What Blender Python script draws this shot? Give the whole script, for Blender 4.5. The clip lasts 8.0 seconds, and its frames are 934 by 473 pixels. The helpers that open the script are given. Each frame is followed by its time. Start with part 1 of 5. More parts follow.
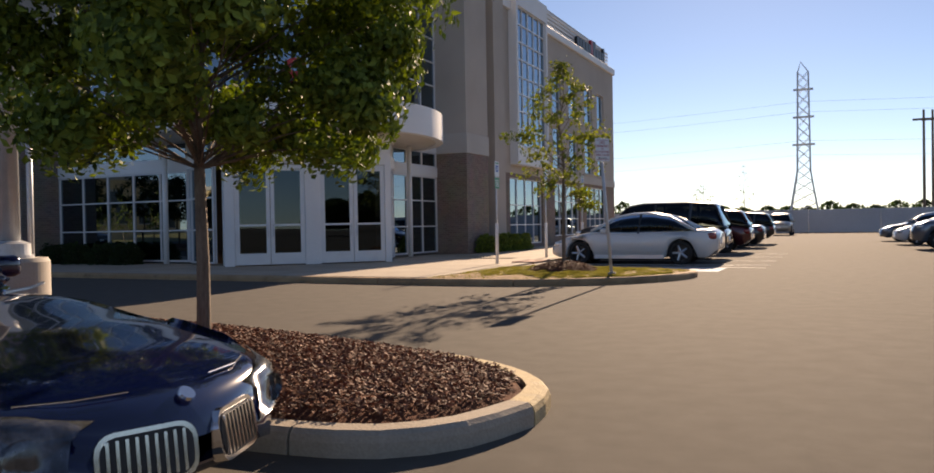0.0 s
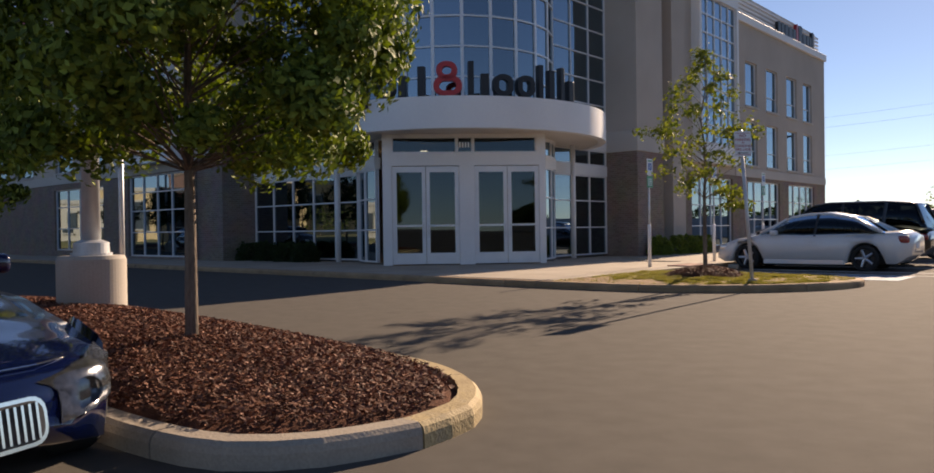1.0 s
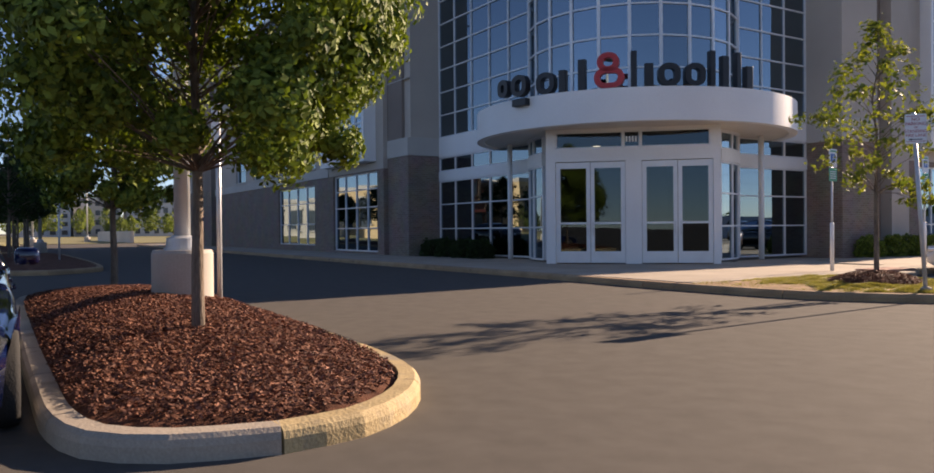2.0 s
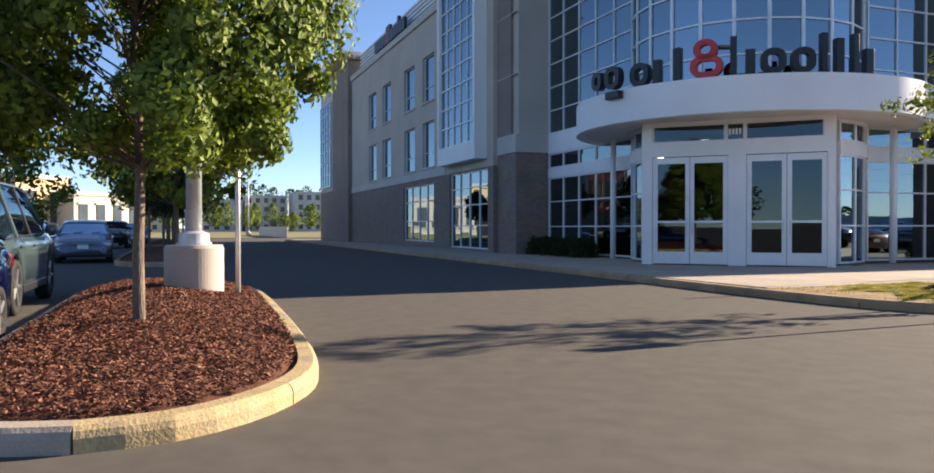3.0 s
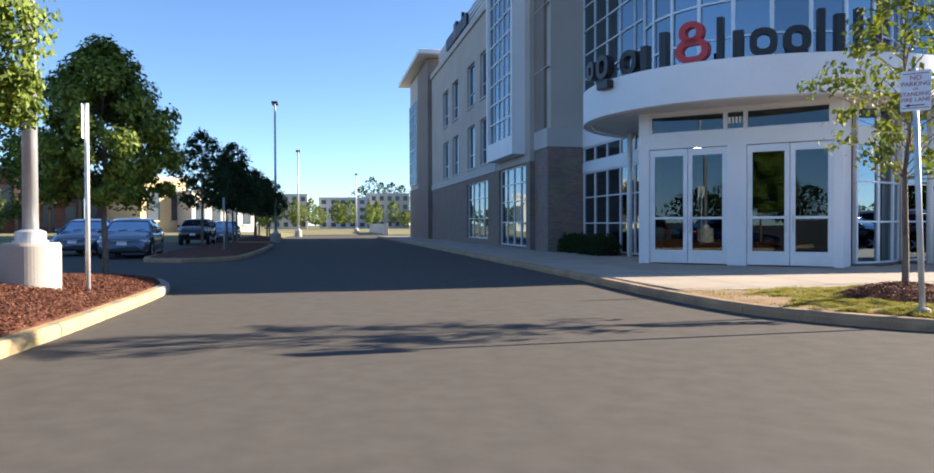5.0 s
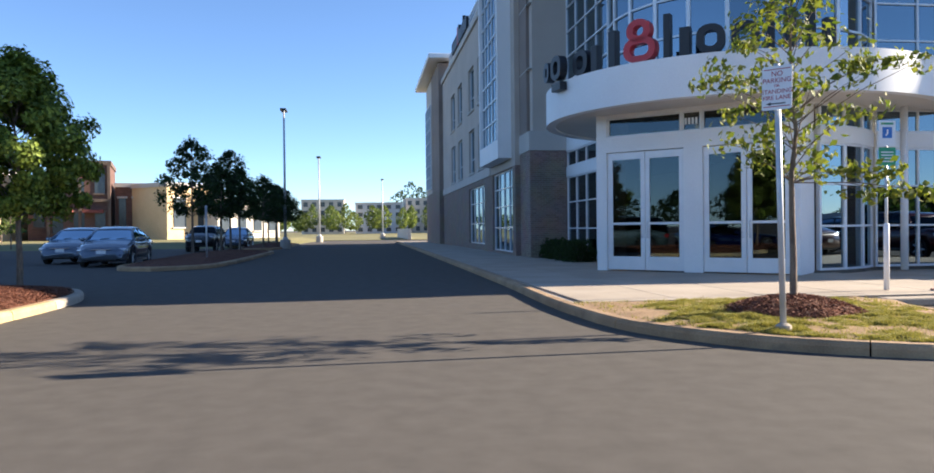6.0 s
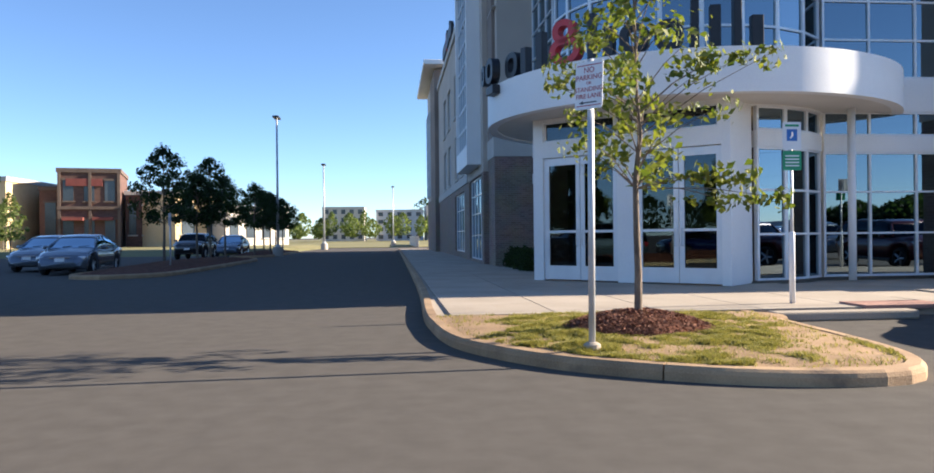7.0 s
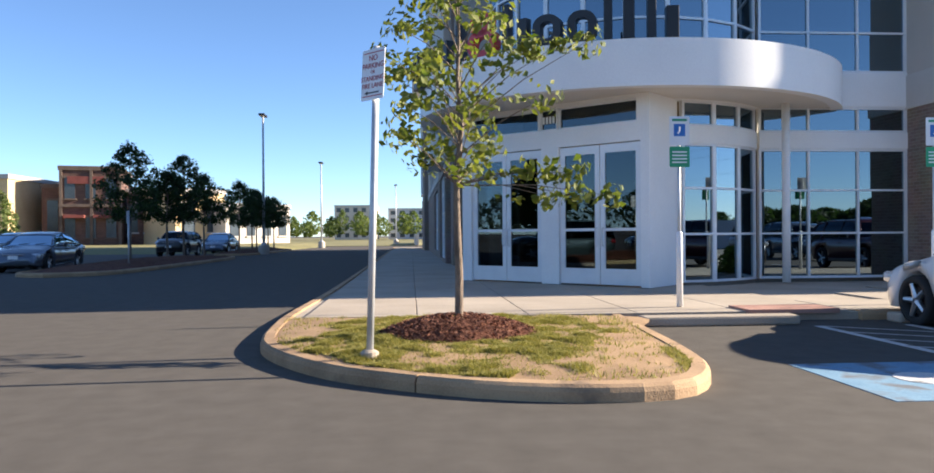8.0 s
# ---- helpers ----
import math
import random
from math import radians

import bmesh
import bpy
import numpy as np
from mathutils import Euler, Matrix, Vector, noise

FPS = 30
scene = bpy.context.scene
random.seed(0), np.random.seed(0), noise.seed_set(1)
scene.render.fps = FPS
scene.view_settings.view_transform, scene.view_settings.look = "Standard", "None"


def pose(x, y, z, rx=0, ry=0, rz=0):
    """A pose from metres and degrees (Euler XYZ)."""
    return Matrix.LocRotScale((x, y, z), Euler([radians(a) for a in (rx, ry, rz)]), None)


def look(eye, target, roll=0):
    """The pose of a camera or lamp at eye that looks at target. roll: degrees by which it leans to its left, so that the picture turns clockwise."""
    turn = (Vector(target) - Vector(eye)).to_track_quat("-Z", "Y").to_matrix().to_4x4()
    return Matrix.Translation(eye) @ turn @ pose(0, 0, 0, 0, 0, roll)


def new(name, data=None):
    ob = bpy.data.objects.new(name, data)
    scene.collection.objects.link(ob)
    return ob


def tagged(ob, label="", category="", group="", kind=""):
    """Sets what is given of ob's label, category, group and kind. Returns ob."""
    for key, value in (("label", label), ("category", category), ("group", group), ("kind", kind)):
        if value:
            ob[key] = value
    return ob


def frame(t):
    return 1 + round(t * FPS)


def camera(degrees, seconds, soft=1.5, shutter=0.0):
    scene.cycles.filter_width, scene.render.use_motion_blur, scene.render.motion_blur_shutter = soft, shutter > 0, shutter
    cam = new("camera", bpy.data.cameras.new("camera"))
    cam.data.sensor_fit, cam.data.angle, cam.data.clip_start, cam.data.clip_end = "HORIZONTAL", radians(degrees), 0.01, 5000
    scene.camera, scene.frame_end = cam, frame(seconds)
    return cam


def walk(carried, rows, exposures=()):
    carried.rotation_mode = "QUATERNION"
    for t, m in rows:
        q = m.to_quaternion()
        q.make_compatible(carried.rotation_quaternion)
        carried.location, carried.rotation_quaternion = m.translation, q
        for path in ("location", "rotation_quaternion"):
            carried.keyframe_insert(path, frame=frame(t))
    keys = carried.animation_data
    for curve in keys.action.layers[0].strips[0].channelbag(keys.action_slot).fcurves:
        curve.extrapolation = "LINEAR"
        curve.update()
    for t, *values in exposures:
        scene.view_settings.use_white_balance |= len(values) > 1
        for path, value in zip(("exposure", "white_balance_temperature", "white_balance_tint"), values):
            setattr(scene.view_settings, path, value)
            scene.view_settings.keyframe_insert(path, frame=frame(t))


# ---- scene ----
cam = camera(62.0, 8.0, soft=1.7)
EXPO = ((0.0, 0.78, 8250, 20), (1.0, 0.68, 7900, 20), (1.5, 0.88, 7650, 23), (2.2, 1.13, 7650, 21), (3.3, 1.56, 6650, 12), (4.0, 1.69, 6500, 11), (5.3, 1.69, 6400, 11), (8.0, 1.6, 6400, 11))
PATH = [
    (0, (2.702, -0.494, 1.178), (1.835, 1.308, 1.151), -1.0),
    (0.5, (3.350, 0.128, 1.171), (2.265, 1.808, 1.150), -0.8),
    (1, (3.993, 0.821, 1.162), (2.669, 2.319, 1.145), -0.8),
    (1.5, (4.559, 1.606, 1.156), (3.018, 2.880, 1.141), -0.7),
    (2, (4.984, 2.458, 1.153), (3.284, 3.511, 1.135), -0.5),
    (3.5, (5.625, 5.172, 1.142), (3.711, 5.752, 1.116), 0.1),
    (4, (5.839, 6.092, 1.136), (3.902, 6.591, 1.105), 0.1),
    (5.5, (6.147, 9.189, 1.181), (4.173, 9.506, 1.155), -0.4),
    (6, (6.014, 10.410, 1.218), (4.031, 10.674, 1.198), -0.6),
    (6.5, (5.840, 11.636, 1.232), (3.853, 11.859, 1.221), -0.6),
    (7, (5.699, 12.791, 1.220), (3.708, 12.984, 1.219), -0.6),
    (7.5, (5.548, 13.913, 1.216), (3.554, 14.077, 1.216), -0.6),
    (8, (5.395, 15.006, 1.210), (3.400, 15.150, 1.206), -0.4),
]
walk(cam, [(t, look(eye, target, roll)) for t, eye, target, roll in PATH],
     exposures=EXPO)

# ---- light ----
SUN_AZ, SUN_EL = 95.5, 22.5
world = bpy.data.worlds.new("sky")
scene.world = world
world.use_nodes = True
wn = world.node_tree
sky = wn.nodes.new("ShaderNodeTexSky")
sky.sky_type = "NISHITA"
sky.sun_disc = False
sky.sun_elevation = radians(SUN_EL)
sky.sun_rotation = radians(90.0 - SUN_AZ)
sky.air_density, sky.dust_density, sky.ozone_density = 0.68, 0.04, 4.0
wn.nodes["Background"].inputs["Strength"].default_value = 0.082
wn.links.new(sky.outputs["Color"], wn.nodes["Background"].inputs["Color"])
sun = new("sun", bpy.data.lights.new("sun", "SUN"))
sun.data.energy, sun.data.angle, sun.data.color = 5.0, radians(0.55), (1.0, 0.87, 0.7)
to_sun = Vector((math.cos(radians(SUN_AZ)) * math.cos(radians(SUN_EL)), math.sin(radians(SUN_AZ)) * math.cos(radians(SUN_EL)), math.sin(radians(SUN_EL))))
sun.matrix_world = look(Vector((0, 0, 60)) + to_sun * 40, (0, 0, 60))


# ---- materials ----
def nodes_of(name):
    m = bpy.data.materials.new(name)
    m.use_nodes = True
    return m, m.node_tree, m.node_tree.nodes["Principled BSDF"]


def surface(name, low, high, rough=0.8, scale=3.0, fine=60.0, bump=0.15, metal=0.0, spec=0.5, stretch=(1, 1, 1), patch=None, coat=0.0, per_piece=0.0):
    """Two-scale procedural surface: stains from a wide noise, grain and relief from a fine one."""
    m, tree, bsdf = nodes_of(name)
    n, l = tree.nodes, tree.links
    geo = n.new("ShaderNodeNewGeometry")
    mapping = n.new("ShaderNodeMapping")
    mapping.inputs["Scale"].default_value = stretch
    l.new(geo.outputs["Position"], mapping.inputs["Vector"])
    wide, grain = n.new("ShaderNodeTexNoise"), n.new("ShaderNodeTexNoise")
    wide.inputs["Scale"].default_value, wide.inputs["Detail"].default_value = scale, 5
    grain.inputs["Scale"].default_value, grain.inputs["Detail"].default_value = fine, 3
    for t in (wide, grain):
        l.new(mapping.outputs["Vector"], t.inputs["Vector"])
    blend = n.new("ShaderNodeMath")
    blend.operation = "MULTIPLY_ADD"
    l.new(grain.outputs["Fac"], blend.inputs[0])
    blend.inputs[1].default_value = 0.6
    half = n.new("ShaderNodeMath")
    half.operation = "MULTIPLY_ADD"
    l.new(wide.outputs["Fac"], half.inputs[0])
    half.inputs[1].default_value, half.inputs[2].default_value = 0.9, -0.25
    l.new(half.outputs[0], blend.inputs[2])
    last = blend.outputs[0]
    if per_piece:
        info = n.new("ShaderNodeObjectInfo")
        vary = n.new("ShaderNodeMath")
        vary.operation = "MULTIPLY_ADD"
        l.new(info.outputs["Random"], vary.inputs[0])
        vary.inputs[1].default_value = per_piece
        l.new(last, vary.inputs[2])
        last = vary.outputs[0]
    ramp = n.new("ShaderNodeValToRGB")
    ramp.color_ramp.elements[0].position, ramp.color_ramp.elements[1].position = 0.25, 0.8
    ramp.color_ramp.elements[0].color, ramp.color_ramp.elements[1].color = (*low, 1), (*high, 1)
    l.new(last, ramp.inputs["Fac"])
    colour = ramp.outputs["Color"]
    if patch:
        tint, cover, size = patch
        spots, edge, mix = n.new("ShaderNodeTexNoise"), n.new("ShaderNodeValToRGB"), n.new("ShaderNodeMix")
        spots.inputs["Scale"].default_value, spots.inputs["Detail"].default_value = size, 6
        l.new(geo.outputs["Position"], spots.inputs["Vector"])
        edge.color_ramp.elements[0].position, edge.color_ramp.elements[1].position = cover, cover + 0.12
        l.new(spots.outputs["Fac"], edge.inputs["Fac"])
        mix.data_type = "RGBA"
        l.new(edge.outputs["Color"], mix.inputs["Factor"])
        l.new(colour, mix.inputs["A"])
        mix.inputs["B"].default_value = (*tint, 1)
        colour = mix.outputs["Result"]
    l.new(colour, bsdf.inputs["Base Color"])
    bsdf.inputs["Roughness"].default_value, bsdf.inputs["Metallic"].default_value = rough, metal
    bsdf.inputs["Specular IOR Level"].default_value, bsdf.inputs["Coat Weight"].default_value = spec, coat
    bsdf.inputs["Coat Roughness"].default_value = 0.04
    if bump:
        b = n.new("ShaderNodeBump")
        b.inputs["Strength"].default_value, b.inputs["Distance"].default_value = bump, 0.02
        l.new(grain.outputs["Fac"], b.inputs["Height"])
        l.new(b.outputs["Normal"], bsdf.inputs["Normal"])
    return m


def brick_surface(name, a, b, mortar):
    m, tree, bsdf = nodes_of(name)
    n, l = tree.nodes, tree.links
    geo, sep, add, com = n.new("ShaderNodeNewGeometry"), n.new("ShaderNodeSeparateXYZ"), n.new("ShaderNodeMath"), n.new("ShaderNodeCombineXYZ")
    l.new(geo.outputs["Position"], sep.inputs[0])
    l.new(sep.outputs["X"], add.inputs[0])
    l.new(sep.outputs["Y"], add.inputs[1])
    l.new(add.outputs[0], com.inputs["X"])
    l.new(sep.outputs["Z"], com.inputs["Y"])
    tex, dirt, mix = n.new("ShaderNodeTexBrick"), n.new("ShaderNodeTexNoise"), n.new("ShaderNodeMix")
    tex.inputs["Color1"].default_value, tex.inputs["Color2"].default_value, tex.inputs["Mortar"].default_value = (*a, 1), (*b, 1), (*mortar, 1)
    tex.inputs["Scale"].default_value, tex.inputs["Mortar Size"].default_value = 1.0, 0.006
    tex.inputs["Brick Width"].default_value, tex.inputs["Row Height"].default_value = 0.21, 0.075
    l.new(com.outputs[0], tex.inputs["Vector"])
    dirt.inputs["Scale"].default_value, dirt.inputs["Detail"].default_value = 1.3, 6
    l.new(geo.outputs["Position"], dirt.inputs["Vector"])
    mix.data_type, mix.blend_type = "RGBA", "MULTIPLY"
    mix.inputs["Factor"].default_value = 0.5
    l.new(tex.outputs["Color"], mix.inputs["A"])
    l.new(dirt.outputs["Color"], mix.inputs["B"])
    l.new(mix.outputs["Result"], bsdf.inputs["Base Color"])
    bsdf.inputs["Roughness"].default_value = 0.85
    bp = n.new("ShaderNodeBump")
    bp.inputs["Strength"].default_value, bp.inputs["Distance"].default_value = 0.4, 0.01
    bp.invert = True
    l.new(tex.outputs["Fac"], bp.inputs["Height"])
    l.new(bp.outputs["Normal"], bsdf.inputs["Normal"])
    return m


def tinted_glass(name, tint, ior):
    """A thin coated pane: mirror-like by Fresnel, tinted see-through for the rest, each pane a touch out of flat."""
    m, tree, bsdf = nodes_of(name)
    n, l = tree.nodes, tree.links
    n.remove(bsdf)
    clear, gloss, mix, fr = n.new("ShaderNodeBsdfTransparent"), n.new("ShaderNodeBsdfGlossy"), n.new("ShaderNodeMixShader"), n.new("ShaderNodeFresnel")
    clear.inputs["Color"].default_value = (*tint, 1)
    gloss.inputs["Color"].default_value, gloss.inputs["Roughness"].default_value = (0.66, 0.86, 1.0, 1), 0.012
    fr.inputs["IOR"].default_value = ior
    geo, wave, bp = n.new("ShaderNodeNewGeometry"), n.new("ShaderNodeTexNoise"), n.new("ShaderNodeBump")
    wave.inputs["Scale"].default_value, wave.inputs["Detail"].default_value = 0.8, 1
    bp.inputs["Strength"].default_value, bp.inputs["Distance"].default_value = 0.06, 0.02
    l.new(geo.outputs["Position"], wave.inputs["Vector"])
    l.new(wave.outputs["Fac"], bp.inputs["Height"])
    l.new(bp.outputs["Normal"], gloss.inputs["Normal"])
    l.new(fr.outputs[0], mix.inputs[0])
    l.new(clear.outputs[0], mix.inputs[1])
    l.new(gloss.outputs[0], mix.inputs[2])
    l.new(mix.outputs[0], n["Material Output"].inputs["Surface"])
    return m


def leaf_surface(name, dark, light, through_light, share=0.45, rough=0.62):
    m, tree, bsdf = nodes_of(name)
    n, l = tree.nodes, tree.links
    geo, ramp = n.new("ShaderNodeNewGeometry"), n.new("ShaderNodeValToRGB")
    ramp.color_ramp.elements[0].color, ramp.color_ramp.elements[1].color = (*dark, 1), (*light, 1)
    l.new(geo.outputs["Random Per Island"], ramp.inputs["Fac"])
    l.new(ramp.outputs["Color"], bsdf.inputs["Base Color"])
    bsdf.inputs["Roughness"].default_value, bsdf.inputs["Specular IOR Level"].default_value = rough, 0.3 if rough < 0.8 else 0.1
    back, mix = n.new("ShaderNodeBsdfTranslucent"), n.new("ShaderNodeMixShader")
    bright = n.new("ShaderNodeMix")
    bright.data_type, bright.blend_type = "RGBA", "MULTIPLY"
    bright.inputs["Factor"].default_value = 1.0
    bright.inputs["B"].default_value = (*through_light, 1)
    l.new(ramp.outputs["Color"], bright.inputs["A"])
    l.new(bright.outputs["Result"], back.inputs["Color"])
    mix.inputs[0].default_value = share
    l.new(bsdf.outputs[0], mix.inputs[1])
    l.new(back.outputs[0], mix.inputs[2])
    l.new(mix.outputs[0], n["Material Output"].inputs["Surface"])
    return m


def glow(name, colour, strength):
    m, tree, bsdf = nodes_of(name)
    bsdf.inputs["Base Color"].default_value = (*colour, 1)
    bsdf.inputs["Emission Color"].default_value = (*colour, 1)
    bsdf.inputs["Emission Strength"].default_value = strength
    return m


def car_paint(name, colour, metal=0.35, rough=0.32):
    return surface(name, tuple(c * 0.92 for c in colour), colour, rough, 1.5, 400, 0.0, metal, 0.5, coat=1.0)


ASPHALT = surface("asphalt", (0.085, 0.076, 0.066), (0.118, 0.105, 0.091), 0.95, 4.0, 170, 0.22, spec=0.2)
CONCRETE = surface("concrete", (0.32, 0.265, 0.205), (0.46, 0.39, 0.31), 0.85, 0.8, 40, 0.2, per_piece=0.1)
KERB = surface("kerb_concrete", (0.27, 0.17, 0.095), (0.47, 0.31, 0.175), 0.9, 2.0, 60, 0.3, patch=((0.22, 0.15, 0.095), 0.6, 2.6), per_piece=0.15)
KERB_GREY = surface("kerb_grey_concrete", (0.3, 0.25, 0.2), (0.46, 0.39, 0.31), 0.9, 1.6, 60, 0.25, patch=((0.22, 0.18, 0.14), 0.6, 2.2), per_piece=0.1)
PLINTH = surface("cast_concrete", (0.4, 0.36, 0.31), (0.5, 0.45, 0.39), 0.85, 1.2, 50, 0.04)
KERB_YELLOW = surface("kerb_yellow_paint", (0.32, 0.235, 0.115), (0.52, 0.395, 0.205), 0.8, 3.5, 45, 0.4, patch=((0.29, 0.24, 0.17), 0.53, 2.6), per_piece=0.1)
MULCH = surface("mulch", (0.06, 0.024, 0.016), (0.24, 0.105, 0.066), 0.95, 5.0, 90, 0.7, spec=0.15)
SOIL = surface("dry_soil", (0.25, 0.15, 0.078), (0.47, 0.31, 0.17), 0.95, 1.6, 70, 0.6, patch=((0.27, 0.19, 0.105), 0.6, 3.0))
GRASS = leaf_surface("grass_blades", (0.15, 0.155, 0.032), (0.46, 0.4, 0.14), (1.0, 1.0, 0.6))
MEADOW = surface("meadow", (0.13, 0.125, 0.04), (0.28, 0.24, 0.1), 0.95, 0.1, 5, 0.3)
STUCCO = surface("stucco_tan", (0.44, 0.38, 0.325), (0.55, 0.48, 0.415), 0.9, 0.6, 90, 0.25)
STUCCO_BROWN = surface("stucco_brown", (0.21, 0.165, 0.14), (0.29, 0.235, 0.2), 0.9, 0.6, 90, 0.25)
STUCCO_PALE = surface("stucco_pale", (0.46, 0.43, 0.39), (0.58, 0.54, 0.49), 0.9, 0.5, 90, 0.15)
BRICK = brick_surface("brick_brown", (0.24, 0.17, 0.135), (0.32, 0.235, 0.185), (0.36, 0.31, 0.27))
WHITE = surface("white_panel", (0.74, 0.74, 0.74), (0.84, 0.84, 0.83), 0.55, 0.7, 30, 0.02)
ALU = surface("white_aluminium", (0.66, 0.67, 0.69), (0.78, 0.79, 0.8), 0.35, 2.0, 120, 0.02, metal=0.1)
SOFFIT = surface("soffit_panel", (0.62, 0.58, 0.52), (0.72, 0.68, 0.62), 0.6, 1.0, 60, 0.05)
GLASS = tinted_glass("blue_glass", (0.06, 0.08, 0.09), 3.1)
GLASS_WING = tinted_glass("mirror_blue_glass", (0.05, 0.07, 0.08), 4.4)
DOOR_GLASS = tinted_glass("door_glass", (0.22, 0.24, 0.25), 1.6)
DARK = surface("dark_metal", (0.012, 0.013, 0.016), (0.03, 0.031, 0.036), 0.4, 2, 90, 0.05)
SIGN_DARK = surface("sign_charcoal", (0.006, 0.007, 0.011), (0.014, 0.015, 0.02), 0.45, 2, 60, 0.03)
SIGN_RED = surface("sign_red", (0.42, 0.012, 0.018), (0.55, 0.025, 0.03), 0.4, 2, 60, 0.03)
STEEL = surface("galvanised_steel", (0.46, 0.47, 0.48), (0.64, 0.65, 0.66), 0.42, 4, 90, 0.05, metal=0.3)
SIGN_WHITE = surface("sign_white", (0.74, 0.74, 0.75), (0.84, 0.84, 0.84), 0.4, 4, 90, 0.0)
SIGN_LETTER_RED = surface("sign_red_ink", (0.36, 0.02, 0.03), (0.45, 0.03, 0.04), 0.5, 4, 90, 0.0)
SIGN_GREEN = surface("sign_green", (0.01, 0.25, 0.11), (0.02, 0.33, 0.15), 0.4, 4, 90, 0.0)
SIGN_BLUE = surface("sign_blue", (0.02, 0.12, 0.42), (0.03, 0.17, 0.5), 0.4, 4, 90, 0.0)
BARK = surface("bark", (0.09, 0.067, 0.05), (0.26, 0.2, 0.15), 0.9, 14, 60, 0.8, stretch=(1, 1, 0.25))
LEAF = leaf_surface("green_leaves", (0.043, 0.078, 0.01), (0.262, 0.335, 0.05), (0.85, 0.9, 0.3), 0.26)
LEAF_DARK = leaf_surface("deep_green_leaves", (0.012, 0.026, 0.01), (0.04, 0.07, 0.022), (1.5, 1.6, 0.8))
LEAF_YELLOW = leaf_surface("yellowing_leaves", (0.07, 0.11, 0.02), (0.24, 0.25, 0.06), (1.2, 1.25, 0.5), 0.38)
LEAF_FAR = leaf_surface("far_leaves", (0.06, 0.1, 0.03), (0.2, 0.24, 0.07), (1.3, 1.3, 0.8))
TYRE = surface("tyre_rubber", (0.012, 0.012, 0.012), (0.025, 0.025, 0.025), 0.85, 6, 80, 0.2)
RIM = surface("alloy_rim", (0.4, 0.4, 0.41), (0.6, 0.6, 0.61), 0.3, 6, 90, 0.02, metal=0.9)
CAR_GLASS = tinted_glass("car_glass", (0.08, 0.09, 0.09), 1.45)
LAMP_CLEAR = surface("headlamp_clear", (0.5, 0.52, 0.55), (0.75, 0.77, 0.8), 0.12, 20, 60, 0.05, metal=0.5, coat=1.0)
# darker copy of the clear headlamp, with shade put into its colour
LAMP_SHADED = surface("headlamp_shaded", (0.1, 0.11, 0.12), (0.34, 0.36, 0.39), 0.16, 14, 60, 0.05, metal=0.7, coat=1.0)
LAMP_RED = surface("tail_lamp_red", (0.2, 0.006, 0.008), (0.32, 0.015, 0.015), 0.2, 20, 60, 0.02, coat=1.0)
CHROME = surface("chrome", (0.62, 0.62, 0.63), (0.75, 0.75, 0.76), 0.12, 5, 60, 0.0, metal=1.0)
SEAT = surface("dark_upholstery", (0.02, 0.02, 0.022), (0.05, 0.05, 0.052), 0.9, 8, 90, 0.1)
LINE_WHITE = surface("white_road_paint", (0.45, 0.45, 0.44), (0.7, 0.69, 0.67), 0.8, 3, 60, 0.2, patch=((0.18, 0.18, 0.17), 0.6, 6.0))
LINE_BLUE = surface("blue_road_paint", (0.12, 0.25, 0.37), (0.24, 0.4, 0.52), 0.8, 3, 60, 0.2, patch=((0.14, 0.16, 0.18), 0.5, 3.0))
RED_PAD = surface("red_tactile_paving", (0.36, 0.19, 0.145), (0.48, 0.27, 0.21), 0.85, 4, 80, 0.4)
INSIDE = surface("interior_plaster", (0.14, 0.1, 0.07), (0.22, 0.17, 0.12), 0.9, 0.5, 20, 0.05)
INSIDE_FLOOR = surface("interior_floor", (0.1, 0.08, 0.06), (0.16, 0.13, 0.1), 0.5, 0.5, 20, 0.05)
BULB = glow("lit_lamp", (1.0, 0.85, 0.6), 9.0)


# ---- mesh helpers ----
def part(name, bm, material, parent=None, label="", smooth=False, m=None):
    """Links a bmesh as one mesh object, as a part of parent or as a thing of its own."""
    data = bpy.data.meshes.new(name)
    bm.normal_update()
    bm.to_mesh(data)
    bm.free()
    data.materials.append(material)
    if smooth:
        data.polygons.foreach_set("use_smooth", [True] * len(data.polygons))
    ob = new(name, data)
    if parent is not None:
        ob.parent = parent
    if m is not None:
        ob.matrix_basis = m
    return tagged(ob, label)


def piece(name, data, parent, m):
    ob = new(name, data)
    ob.parent = parent
    ob.matrix_basis = m
    return ob


def thing(name, m=None, label="", category="", group="", kind=""):
    ob = new(name)
    ob.empty_display_size = 0.2
    if m is not None:
        ob.matrix_basis = m
    return tagged(ob, label, category, group, kind)


def box(x0, y0, z0, x1, y1, z1, bevel=0.0, bm=None):
    bm = bm or bmesh.new()
    vs = [bm.verts.new(p) for p in ((x0, y0, z0), (x1, y0, z0), (x1, y1, z0), (x0, y1, z0), (x0, y0, z1), (x1, y0, z1), (x1, y1, z1), (x0, y1, z1))]
    fs = [bm.faces.new([vs[i] for i in f]) for f in ((0, 3, 2, 1), (4, 5, 6, 7), (0, 1, 5, 4), (1, 2, 6, 5), (2, 3, 7, 6), (3, 0, 4, 7))]
    if bevel:
        edges = list({e for f in fs for e in f.edges})
        bmesh.ops.bevel(bm, geom=edges, offset=bevel, segments=2, affect="EDGES", profile=0.5)
    return bm


